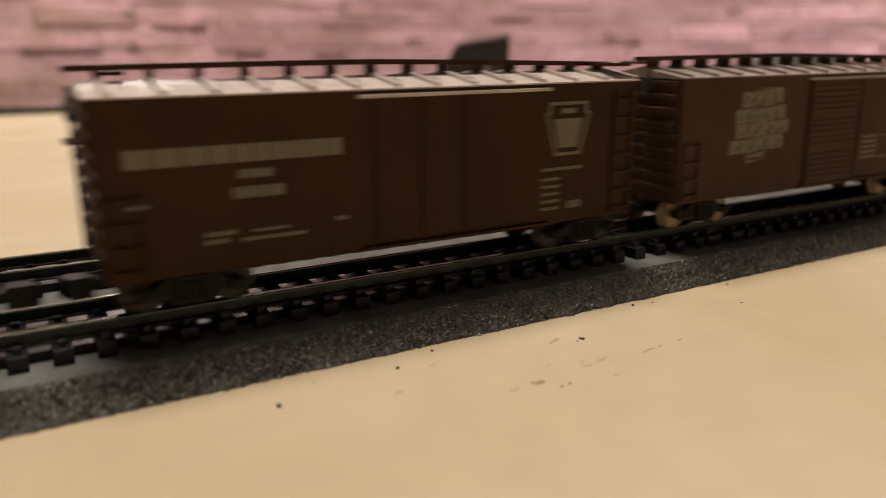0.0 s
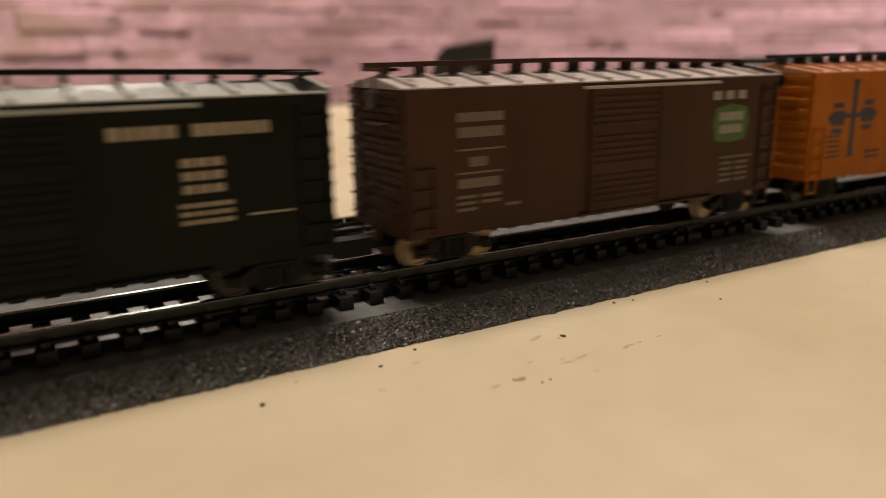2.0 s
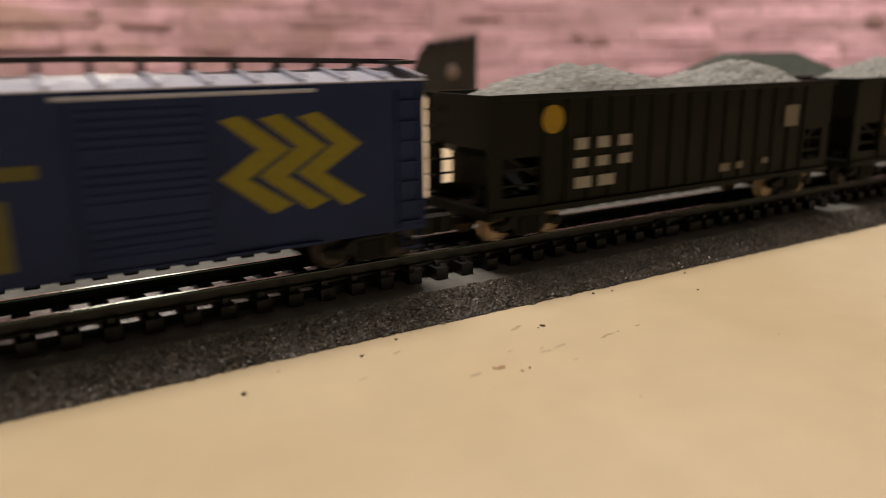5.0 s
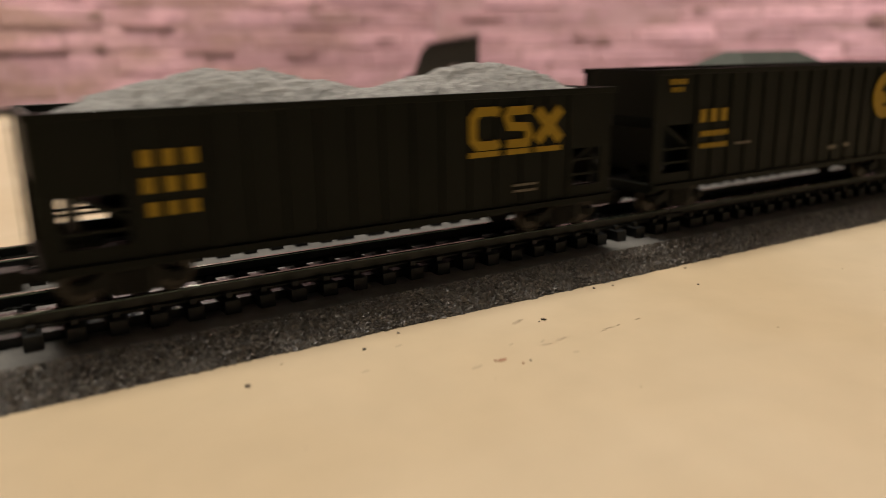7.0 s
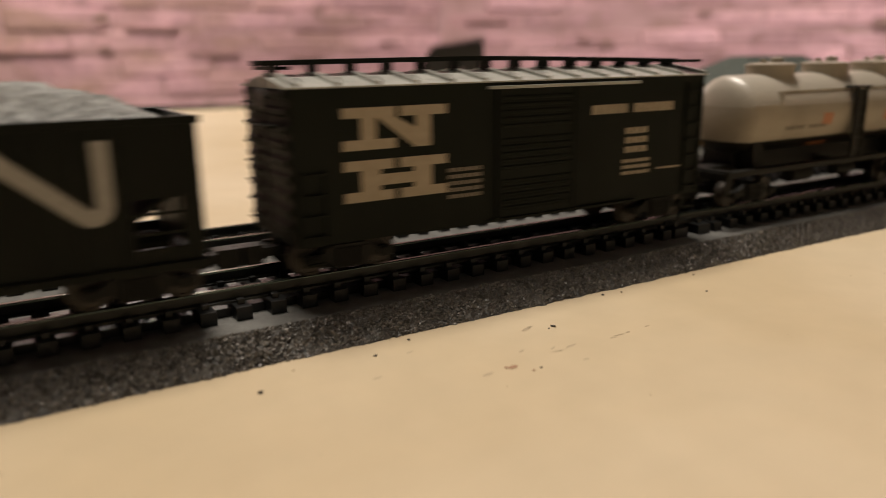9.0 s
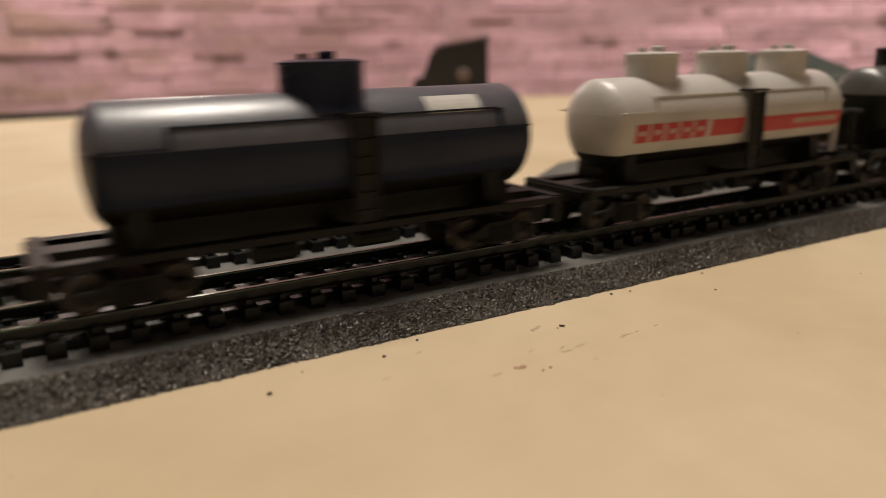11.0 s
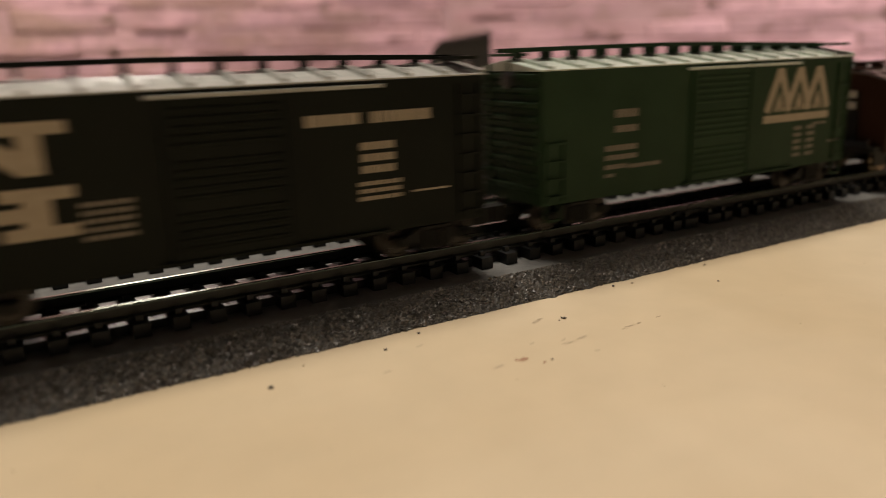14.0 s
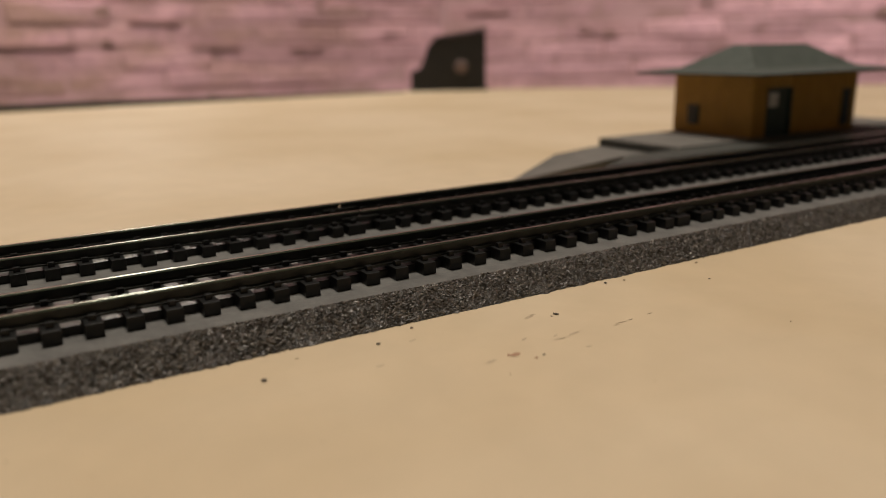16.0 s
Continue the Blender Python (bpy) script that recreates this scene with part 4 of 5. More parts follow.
def orange_boxcar():
    car = boxcar("orange_boxcar", "bright orange boxcar with black crossed-bar emblem", ORANGE, roof_dust=0.55, hue=0.6, walk_mat=BLACK, door=(34.8, 49.9), skirt=True)
    bm = B()
    blocks(bm, 12.9, 14.5, 17.2, 32.6)
    blocks(bm, 12.3, 15.1, 32.6, 33.2)
    blocks(bm, 12.3, 15.1, 16.6, 17.2)
    blocks(bm, 9.6, 18.0, 25.0, 26.0, 1, 0, SKIN - 0.004)
    shape(bm, [(4.6, 25.4), (6.4, 26.7), (10.6, 26.7), (10.6, 23.6), (6.4, 23.6)])
    shape(bm, [(22.4, 25.6), (20.6, 27.0), (16.4, 27.0), (16.4, 24.0), (20.6, 24.0)])
    blocks(bm, 6.4, 9.9, 27.3, 28.4)
    blocks(bm, 6.4, 9.9, 21.9, 23.0)
    blocks(bm, 17.2, 20.6, 27.6, 28.7)
    blocks(bm, 17.2, 20.6, 22.2, 23.3)
    part("emblem", bm, LETTERNAVY, car, "black crossed-bar emblem")
    letters(car, LETTERBLACK, [(5.2, 9.8, 21.2 - k * 1.1, 21.6 - k * 1.1, 5) for k in range(5)] + [(19.3, 25, 17.0, 17.6, 6), (19.3, 24.6, 15.8, 16.3, 6)])
    letters(car, LETTERBLACK, [(66.4, 70.4, 30.0, 30.8, 4), (67, 70, 28.6, 29.3, 3), (65.2, 71.6, 27.2, 28.0, 6), (65.4, 72, 25.9, 26.2, 1), (66.0, 71.6, 23.8, 25.2, 5),
                               (66.6, 70.6, 21.6, 22.4, 4), (65.2, 71, 20.2, 20.8, 6), (65.2, 72.6, 19.0, 19.6, 8), (65.2, 70.4, 17.9, 18.4, 6), (65.2, 73.4, 16.8, 17.3, 8)])
    return car


def forest_boxcar():
    car = boxcar("forest_green_boxcar", "dark green boxcar with pale slashed-ring emblem", FOREST, tan=True, roof_dust=0.38, lead=1.8)
    letters(car, LETTERGREY, [(1.4, 13.0, 29.4, 31.2, 8), (14.5, 29.4, 29.4, 31.2, 9)])
    letters(car, LETTERGREY, [(5.0, 23.0, 25.2, 25.6, 1), (8.0, 20.5, 23.0, 24.6, 8), (5.0, 23.0, 21.6, 21.9, 1), (5.0, 23.0, 13.8, 14.1, 1)] +
            [(5.5 + 6.2 * j, 10.4 + 6.2 * j, 20.4 - k * 1.2, 20.9 - k * 1.2, 5) for k in range(5) for j in range(3)])
    bm = B()
    x0, x1, z0, z1 = 58.2, 75.0, 15.2, 32.2
    cx, cz = (x0 + x1) / 2, (z0 + z1) / 2
    ring = arc(cx, cz, 7.3, -90, 270, 40, 6.8)
    outer = []
    for k in range(41):
        c, d = math.cos(radians(-90 + 9 * k)), math.sin(radians(-90 + 9 * k))
        m = max(abs(c), abs(d))
        outer.append((cx + (x1 - cx) * c / m, cz + (z1 - cz) * d / m))
    for i in range(len(ring) - 1):
        shape(bm, [ring[i], ring[i + 1], outer[i + 1], outer[i]])
    shape(bm, [(x0 + 0.6, z1 - 0.6), (x0 + 4.4, z1 - 0.6), (x1 - 0.6, z0 + 0.6), (x1 - 4.4, z0 + 0.6)], SKIN - 0.004)
    part("emblem", bm, LETTERGREY, car, "pale square emblem with a slashed ring")
    return car


def blue_boxcar():
    car = boxcar("blue_boxcar", "blue boxcar with yellow chevrons and block lettering", BLUE, roof_dust=0.85, hue=0.3, walk_mat=BLACK)
    letters(car, material("worn_yellow_lettering", (0.215, 0.19, 0.03), 0.5, second=(0.15, 0.14, 0.03), scale=500, mix=1.0, spec=0.2), [(1.2, 8.4, 30.4, 31.8, 5), (1.0, 5.4, 28.4, 29.9, 3), (6.2, 15.4, 28.0, 29.5, 8), (16.4, 26.4, 27.8, 29.3, 8), (6.2, 17.4, 25.3, 26.9, 8), (18.0, 30.4, 24.9, 26.5, 11)] +
            [(5.4, 19.4, 23.2, 24.2, 10)], "yellow block lettering")
    letters(car, material("faint_yellow_lettering", (0.15, 0.14, 0.05), 0.5, scale=700, spec=0.2), [(5.2 + 4.0 * j, 6.4 + 4.0 * j, 14.0, 22.0, 1) for j in range(4)] + [(7.2, 19.6, 20.6 - k * 1.7, 21.2 - k * 1.7, 10) for k in range(4)] + [(24.2, 26.6, 14.2, 22.6, 1)])
    for k in range(3):
        o = k * 5.4
        bm = B()
        shape(bm, [(o + 51.8, 30.4), (o + 54.5, 31.0), (o + 61.1, 26.2), (o + 56.7, 26.4)], SKIN - 0.003 * k)
        shape(bm, [(o + 56.7, 26.4), (o + 61.1, 26.2), (o + 55.2, 22.5), (o + 51.2, 22.8)], SKIN - 0.003 * k)
        shape(bm, [(o + 51.2, 22.8), (o + 55.2, 22.5), (o + 61.2, 18.5), (o + 58.2, 17.4)], SKIN - 0.003 * k)
        part("chevron", bm, LETTEROLIVE, car, "bold yellow chevron")
    return car


def reefer():
    car = boxcar("yellow_reefer", "golden-yellow refrigerator car with dark lettering", REEFER, length=84.2, lead=1.8, tan=True, roof_dust=0.95, hue=0.05, walk_mat=material("pale_walk", (0.62, 0.57, 0.50), 0.6, scale=300), door=(34.5, 51.0), plug=True)
    letters(car, LETTERNAVY, [(9.2, 21.5, 31.2, 32.4, 10), (9.2, 24.8, 28.9, 30.2, 12), (9.2, 19.6, 26.6, 27.9, 8)])
    letters(car, LETTERBLACK, [(9.2, 15.4, 23.6, 24.9, 6), (9.2, 15.2, 21.4, 22.6, 6)] + [(10.2, 16.5, 19.4 - k * 1.0, 19.8 - k * 1.0, 7) for k in range(3)])
    letters(car, LETTERBLACK, [(53.6, 78.0, 29.4, 32.0, 10), (60.4, 70.4, 26.0, 27.6, 5), (41.2, 45.2, 32.0, 32.5, 5), (41.4, 45.0, 30.7, 31.2, 5), (43.0, 45.6, 24.8, 25.4, 1)])
    nudge(car, 0.8)
    return car


def vermont_boxcar():
    car = boxcar("green_boxcar", "mid-green boxcar with cream mountain-peak emblem", VERMONT, length=84.0, lead=1.8, roof_dust=0.85)
    letters(car, LETTERDULL, [(14.0, 19.4, 26.2, 27.6, 5), (14.0, 19.4, 23.6, 24.8, 5), (11.8, 19.4, 20.4, 21.4, 8), (11.8, 19.4, 18.8, 19.7, 8), (11.8, 17, 17.2, 18.0, 6), (17.4, 25.4, 17.0, 17.7, 8), (11.8, 14, 15.8, 16.4, 3)])
    bm = B()
    for o, k in ((55.2, 0), (61.6, 1), (67.8, 2)):
        stroke(bm, [(o - 0.4, 24.4), (o + 2.9, 32.2), (o + 3.6, 32.2), (o + 6.8, 24.4)], 1.7, SKIN - 0.003 * k)
        stroke(bm, [(o + 2.4, 24.4), (o + 3.3, 27.2), (o + 4.4, 24.4)], 1.0, SKIN - 0.02 - 0.003 * k)
    blocks(bm, 54.0, 75.2, 22.2, 23.7)
    part("emblem", bm, LETTERCREAM, car, "cream triple-peak emblem over a bar")
    letters(car, LETTERDULL, [(64.2, 66.8, 20.2 - k * 1.4, 21.0 - k * 1.4, 2) for k in range(5)] + [(68.4, 71.2, 20.2 - k * 1.4, 21.0 - k * 1.4, 2) for k in range(5)] + [(70.0, 75.2, 21.0, 21.4, 4), (76.0, 80, 16.8, 17.3, 3)])
    nudge(car, 1.0)
    return car


def plain_boxcar():
    return boxcar("plain_black_boxcar", "plain black boxcar at the head of the cars", NHBLACK, roof_dust=0.6)


# ---------------------------------------------------------------- open hopper cars
def hopper(name, label, top=31.9, load=True, ribs=14, tan=False):
    mat = paint(name + "_paint", HOPBLACK, 0.45)
    car = tagged(new(name), label, "hopper car", "cars of the model train")
    L, T, S = 91.8, top - RAIL, 12.3 - RAIL
    A = -0.9
    outline = [(A, T), (A, T - 10.2), (9.4, T - 10.2), (9.4, S + 1.0), (13.5, S), (L - 13.5, S), (L - 9.4, S + 1.0), (L - 9.4, T - 10.2), (L - 0.6, T - 10.2), (L - 0.6, T)]
    for s in (-1, 1):
        part("side_panel", prism(B(), outline, "y", s * (SIDE - 0.4) - 0.35, s * (SIDE - 0.4) + 0.35), mat, car)
        part("top_chord", box(B(), A - 0.3, L - 0.2, s * SIDE - 0.7, s * SIDE + 0.35, T - 0.9, T + 0.1, 0.12), mat, car)
        part("side_sill", box(B(), A, L - 0.6, s * SIDE - 0.7, s * SIDE + 0.15, S - 0.1, S + 0.9, 0.1), mat, car)
        for k in range(ribs + 1):
            x = 10.2 + k * (L - 20.4) / ribs
            part("rib", box(B(), x - 0.35, x + 0.35, s * SIDE - 0.3, s * SIDE + 0.3, S + 0.6, T - 0.8), mat, car)
        for x in (A + 1.3, L - 1.9):
            part("corner_post", box(B(), x - 1.3, x + 1.3, s * (SIDE - 0.4) - 0.4, s * (SIDE - 0.4) + 0.4, S - 0.4, T - 10.0), mat, car)
        for x in (5.0, L - 5.0):
            part("skirt", box(B(), x - 4.4, x + 4.4, s * (SIDE - 0.4) - 0.38, s * (SIDE - 0.4) + 0.38, S + 0.4, S + 2.9), mat, car)
        for x in (5.2, L - 5.2):
            part("grab_rail", box(B(), x - 4.2, x + 4.2, s * (SIDE - 0.4) - 0.15, s * (SIDE - 0.4) + 0.15, S + 4.6, S + 5.0), mat, car)
            part("grab_rail", box(B(), x - 4.2, x + 4.2, s * (SIDE - 0.4) - 0.15, s * (SIDE - 0.4) + 0.15, S + 7.2, S + 7.6), mat, car)
    for a, b, s in ((A + 0.2, 20.0, 1), (L - 0.8, L - 20.0, -1)):
        part("slope_sheet", prism(B(), [(a, T - 8.4), (a + s * 0.7, T - 8.1), (b, S + 1.0), (b, S)], "y", -SIDE + 0.7, SIDE - 0.7), mat, car)
        part("end_sheet", box(B(), min(a, a + s * 0.7), max(a, a + s * 0.7), -SIDE + 0.7, SIDE - 0.7, T - 8.6, T), mat, car)
        part("end_sill", box(B(), min(a - s * 0.4, a + s * 1.2), max(a - s * 0.4, a + s * 1.2), -SIDE + 0.2, SIDE - 0.2, S - 0.8, S + 1.0, 0.15), mat, car)
        part("bulkhead", box(B(), a + (4.6 if s > 0 else -1.6) - 0.3, a + (4.6 if s > 0 else -1.6) + 0.3, -6.4, SIDE - 1.2, S + 2.4, T - 10.0), mat, car)
        lad = part("end_ladder", box(B(), a - s * 0.9 - 0.15, a - s * 0.9 + 0.15, 5.0, 5.3, S, T - 0.5), mat, car)
        for k in range(6):
            part("rung", box(B(), a - s * 0.9 - 0.15, a - s * 0.9 + 0.15, 5.0, 8.8, S + 2 + k * 2.9, S + 2.35 + k * 2.9), mat, lad)
        part("brake_cylinder", tube(B(), (a + s * 3.0, -2, S + 2.4), (a + s * 8.0, -2, S + 2.4), 1.5, 12), mat, car)
    # discharge bays
    for k in range(4):
        x = 22 + k * 15.3
        part("hopper_bay", prism(B(), [(x - 6.6, S + 0.6), (x + 6.6, S + 0.6), (x + 2.6, 4.0), (x - 2.6, 4.0)], "y", -5.2, 5.2), mat, car)
        part("gate", box(B(), x - 2.8, x + 2.8, -5.6, 5.6, 3.8, 4.2), TRUCK, car)
    part("centre_sill", box(B(), 0.6, L - 0.6, -1.6, 1.6, 3.2, S + 0.8), TRUCK, car)
    part("interior", box(B(), 1.6, L - 1.6, -SIDE + 0.8, SIDE - 0.8, T - 6.5, T - 5.5), mat, car)
    if load:
        nx, ny = 120, 28
        co, quads = [], []
        rng = np.random.default_rng(len(name) + int(top * 10))
        for i in range(nx + 1):
            for j in range(ny + 1):
                x, y = 1.8 + (L - 3.6) * i / nx, (-SIDE + 0.9) + (2 * SIDE - 1.8) * j / ny
                u, w = (x - L / 2) / (L / 2), y / SIDE
                hump = (0.5 + 0.5 * math.cos(4 * math.pi * (x / L - 0.27))) ** 0.6
                h = -2.2 + 6.5 * max(0, 1 - abs(w) ** 1.9) * max(0, 1 - abs(u) ** 7) * (0.45 + 0.55 * hump)
                h += 0.9 * noise.noise(Vector((x * 0.2, y * 0.25, top))) + rng.normal(0, 0.17)
                co.append((x * MM, y * MM, (T + h) * MM))
        for i in range(nx):
            for j in range(ny):
                a = i * (ny + 1) + j
                quads.append((a, a + ny + 1, a + ny + 2, a + 1))
        me = bpy.data.meshes.new("stone_load")
        me.from_pydata(co, [], quads)
        me.materials.append(LOADGREY)
        part("stone_load", me, None, car, "heaped grey crushed stone")
    gear(car, L, tan, 9.2)
    return car


def ring_shape(bm, cx, cz, r, w, y=SKIN):
    stroke(bm, arc(cx, cz, r, 0, 360, 28), w, y)


HS = -SIDE - 0.36   # lettering clears the ribs


def hop_letters(car, mat, rows, label=""):
    bm = B()
    for r in rows:
        x0, x1, z0, z1, n = r
        blocks(bm, x0, x1, z0, z1, n, 0.45 if n == 3 else 0.3, HS)
    return part("lettering", bm, mat, car, label)


def dot_hopper():
    car = hopper("dot_hopper", "black ribbed hopper heaped with grey stone, yellow dot", tan=True)
    bm = B()
    shape(bm, arc(11.9, 27.7, 2.4, 0, 350, 27), HS)
    part("dot", bm, LETTERYELLOW, car, "yellow disc")
    hop_letters(car, LETTERWHITE, [(17.0, 32.2, 22.2, 24.2, 3)] + [(16.9, 32.4, 19.0, 20.8, 3), (17.0, 28.0, 15.4, 17.4, 2)])
    hop_letters(car, LETTERDULL, [(74.4, 79.0, 22.8, 27.2, 1), (55, 58, 15.0, 16.6, 1), (60, 62, 15.2, 16.6, 1), (68, 70, 15.6, 16.8, 1)])
    return car


def letter_hopper():
    car = hopper("lettered_hopper", "black ribbed hopper heaped with grey stone, yellow block letters")
    hop_letters(car, LETTERYELLOW, [(11, 19.4, 24.8, 26.9, 3), (11, 19.6, 21.4, 23.4, 3), (11.4, 19, 18.4, 20.2, 3)])
    bm = B()
    stroke(bm, [(66.0, 28.6), (65.4, 29.0), (62.0, 29.0), (61.0, 28.0), (61.0, 24.6), (62.0, 23.6), (65.4, 23.6), (66.0, 24.0)], 1.5, HS)
    stroke(bm, [(72.2, 28.9), (68.2, 28.9), (67.6, 27.9), (68.2, 26.4), (71.6, 26.2), (72.2, 25.0), (71.6, 23.6), (67.6, 23.6)], 1.4, HS)
    stroke(bm, [(73.8, 28.8), (78.8, 23.6)], 1.9, HS)
    stroke(bm, [(78.8, 28.8), (73.8, 23.6)], 1.9, HS - 0.004)
    blocks(bm, 60.2, 66.2, 21.8, 22.7, 1, 0, HS)
    blocks(bm, 67.4, 72.4, 21.8, 22.7, 1, 0, HS)
    blocks(bm, 73.4, 79.0, 21.8, 22.7, 1, 0, HS)
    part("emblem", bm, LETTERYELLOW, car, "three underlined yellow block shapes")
    hop_letters(car, LETTERDULL, [(69, 74, 16.4, 16.8, 5), (69, 74, 15.4, 15.8, 5)])
    nudge(car, 0.4)
    return car


def crescent_hopper():
    car = hopper("crescent_hopper", "empty tall black hopper with a yellow crescent emblem", top=34.5, load=False)
    bm = B()
    stroke(bm, arc(75.0, 27.1, 3.9, 46, 314, 22, 4.0), 2.7, HS)
    shape(bm, [(71.4, 28.4), (74.6, 27.7), (76.0, 25.4), (73.0, 25.0), (71.2, 26.2)], HS - 0.004)
    part("emblem", bm, LETTERYELLOW, car, "yellow crescent emblem")
    hop_letters(car, LETTERYELLOW, [(2.4, 7.0, 31.8, 32.8, 4), (2.8, 6.6, 30.4, 31.3, 3), (11.2, 20.2, 24.4, 26.9, 3), (11.6, 19.8, 21.6, 22.7, 5), (11.6, 19.8, 19.3, 20.3, 5)])
    hop_letters(car, LETTERDULL, [(22, 27, 19.4, 19.9, 4), (54, 57, 16.0, 16.8, 1), (60, 62, 16.2, 17.0, 1)])
    return car


def worm(bm, x0, x1, z0, z1, w, y):
    """A continuous rounded line emblem."""
    r = (z1 - z0) * 0.24
    m = x0 + (x1 - x0) * 0.45
    q = r * 0.75
    pts = [(m - 1.5 * w * 0.5, z1)] + arc(x0 + r, z1 - r, r, 90, 180, 5) + arc(x0 + r, z0 + r, r, 180, 270, 5) + arc(m - r, z0 + r, r, 270, 360, 5)
    pts += arc(m + q, z1 - q, q, 180, 45, 5) + arc(x1 - q, z0 + q, q, 225, 360, 5) + [(x1, z1 + w * 0.4)]
    stroke(bm, pts, w, y)


def worm_hopper():
    car = hopper("worm_hopper", "black ribbed hopper heaped with grey stone, white line emblem")
    bm = B()
    worm(bm, 53.2, 79.4, 20.0, 28.6, 2.1, HS)
    part("emblem", bm, LETTERWHITE, car, "white continuous-line emblem")
    bm = B()
    ring_shape(bm, 4.0, 27.5, 2.5, 0.4, HS)
    blocks(bm, 2.2, 5.8, 27.2, 27.9, 3, 0.2, HS)
    part("emblem", bm, LETTERDULL, car, "small dull ring emblem")
    rows = []
    for j in range(3):
        a = 9.0 + j * 6.0
        for k, z in enumerate((29.6, 28.0, 26.3, 24.6, 23.2, 21.6, 19.9)):
            rows.append((a + 0.3, a + 4.7, z - (1.0 if k < 3 else 0.6), z, 4))
    hop_letters(car, LETTERDULL, rows)
    hop_letters(car, LETTERDULL, [(15.6, 18.8, 16.9, 17.8, 3), (31.0, 34.4, 17.2, 18.2, 3)])
    return car


# ---------------------------------------------------------------- tank cars
def tank_car(name, label, colour, domes=3, rough=0.35, stands=(), low=0.0):
    mat = paint(name + "_paint", colour, rough)
    car = tagged(new(name), label, "tank car", "cars of the model train")
    L, R, Z = 73.5, 8.4, 25.6 - RAIL
    prof = [(0.3, 3.4), (3.0, 3.55), (5.4, 4.0), (7.0, 4.6), (8.0, 5.5), (R, 6.3), (R, L - 3.0), (8.0, L - 2.2), (7.0, L - 1.3), (5.4, L - 0.6), (3.0, L - 0.15), (0.3, L)]
    tank = part("tank", lathe(B(), prof, (0, 0, Z), "x", 40), mat, car, "", 35)
    # upper copy of the shell, its colour raised to paint light from above
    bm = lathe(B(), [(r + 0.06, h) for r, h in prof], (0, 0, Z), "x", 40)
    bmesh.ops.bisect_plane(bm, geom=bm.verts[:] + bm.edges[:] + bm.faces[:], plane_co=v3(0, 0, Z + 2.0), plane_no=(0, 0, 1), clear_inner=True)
    part("upper_shell", bm, lightened(name + "_top_lit", colour, 0.11), tank, "dusty upper shell", 35)
    # the shell below this cut is coloured black
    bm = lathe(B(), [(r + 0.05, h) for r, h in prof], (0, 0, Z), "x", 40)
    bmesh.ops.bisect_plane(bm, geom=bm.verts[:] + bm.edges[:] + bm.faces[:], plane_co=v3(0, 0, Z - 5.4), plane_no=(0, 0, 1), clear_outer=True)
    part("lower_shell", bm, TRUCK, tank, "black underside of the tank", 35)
    # the seam ledge along the shell, stepped up between the domes
    for s in (-1, 1):
        bm = B()
        for a, b, z in ((4.4, 13.6, 2.3), (13.6, 65.2, 4.9), (65.2, L - 2.4, 1.9)):
            y = math.sqrt(R * R - z * z)
            box(bm, a, b, s * y - 0.35, s * y + 0.35, Z + z - 0.15, Z + z + 0.15)
        for a in (13.6, 65.2):
            prism(bm, [(a - 0.2, Z + 2.0), (a + 0.2, Z + 2.0), (a + 0.2, Z + 4.9), (a - 0.2, Z + 4.9)], "y", s * 7.2 if s < 0 else 7.0, s * 8.4 if s > 0 else -8.4)
        part("seam_ledge", bm, mat, tank)
    for s in ((19.8, 39.9, 59.6) if domes == 3 else (38.0,)):
        r = 5.1 if domes == 3 else 6.4
        d = part("dome", lathe(B(), [(r + 1.3, 5.6), (r + 0.5, 6.6), (r, 7.8), (r, 12.2 - low), (r + 0.15, 12.3 - low), (r + 0.15, 12.7 - low), (r - 0.9, 13.0 - low), (0.4, 13.2 - low)], (s, 0, Z), "z", 28), mat, car, "", 35)
        part("hatch", lathe(B(), [(1.3, 12.9 - low), (1.3, 14.0 - low), (0.9, 14.2 - low), (0.2, 14.2 - low)], (s + 0.6, -1.0, Z), "z", 14), mat, d)
        part("valve", box(B(), s - 3.2, s - 2.2, -0.5, 0.5, Z + 12.8 - low, Z + 13.9 - low, 0.1), mat, d)
    # frame, saddles, running boards, straps and side ladder
    fr = box(B(), -3.6, L + 3.6, -2.4, 2.4, 5.2, 8.2, 0.2)
    for s in (-1, 1):
        box(fr, -3.6, L + 3.6, s * 8.2 - 1.3, s * 8.2 + 1.3, 6.9, 8.0, 0.15)
    for x in (-3.0, 9.0, L / 2, L - 9.0, L + 3.0):
        box(fr, x - 1.2, x + 1.2, -8.6, 8.6, 6.6, 7.8)
    box(fr, 6.0, L - 3.0, -2.6, 2.6, 8.0, 11.2)
    part("frame", fr, TRUCK, car)
    for x in (9.0, L - 9.0):
        part("saddle", prism(B(), [(-7.0, 7.8), (7.0, 7.8), (6.4, 13.2), (0, 10.6), (-6.4, 13.2)], "x", x - 1.4, x + 1.4), TRUCK, car)
    lad = part("side_ladder", box(B(), 38.5, 38.9, -SIDE + 0.2, -SIDE + 0.6, 8.0, Z + 5.2), TRUCK, car)
    part("stile", box(B(), 42.3, 42.7, -SIDE + 0.2, -SIDE + 0.6, 8.0, Z + 5.2), TRUCK, lad)
    part("back_plate", box(B(), 38.9, 42.3, -SIDE + 0.6, -SIDE + 0.9, 8.0, Z + 4.8), TRUCK, lad)
    for k in range(5):
        part("rung", box(B(), 38.5, 42.7, -SIDE + 0.25, -SIDE + 0.55, 9.6 + k * 2.6, 9.95 + k * 2.6), TRUCK, lad)
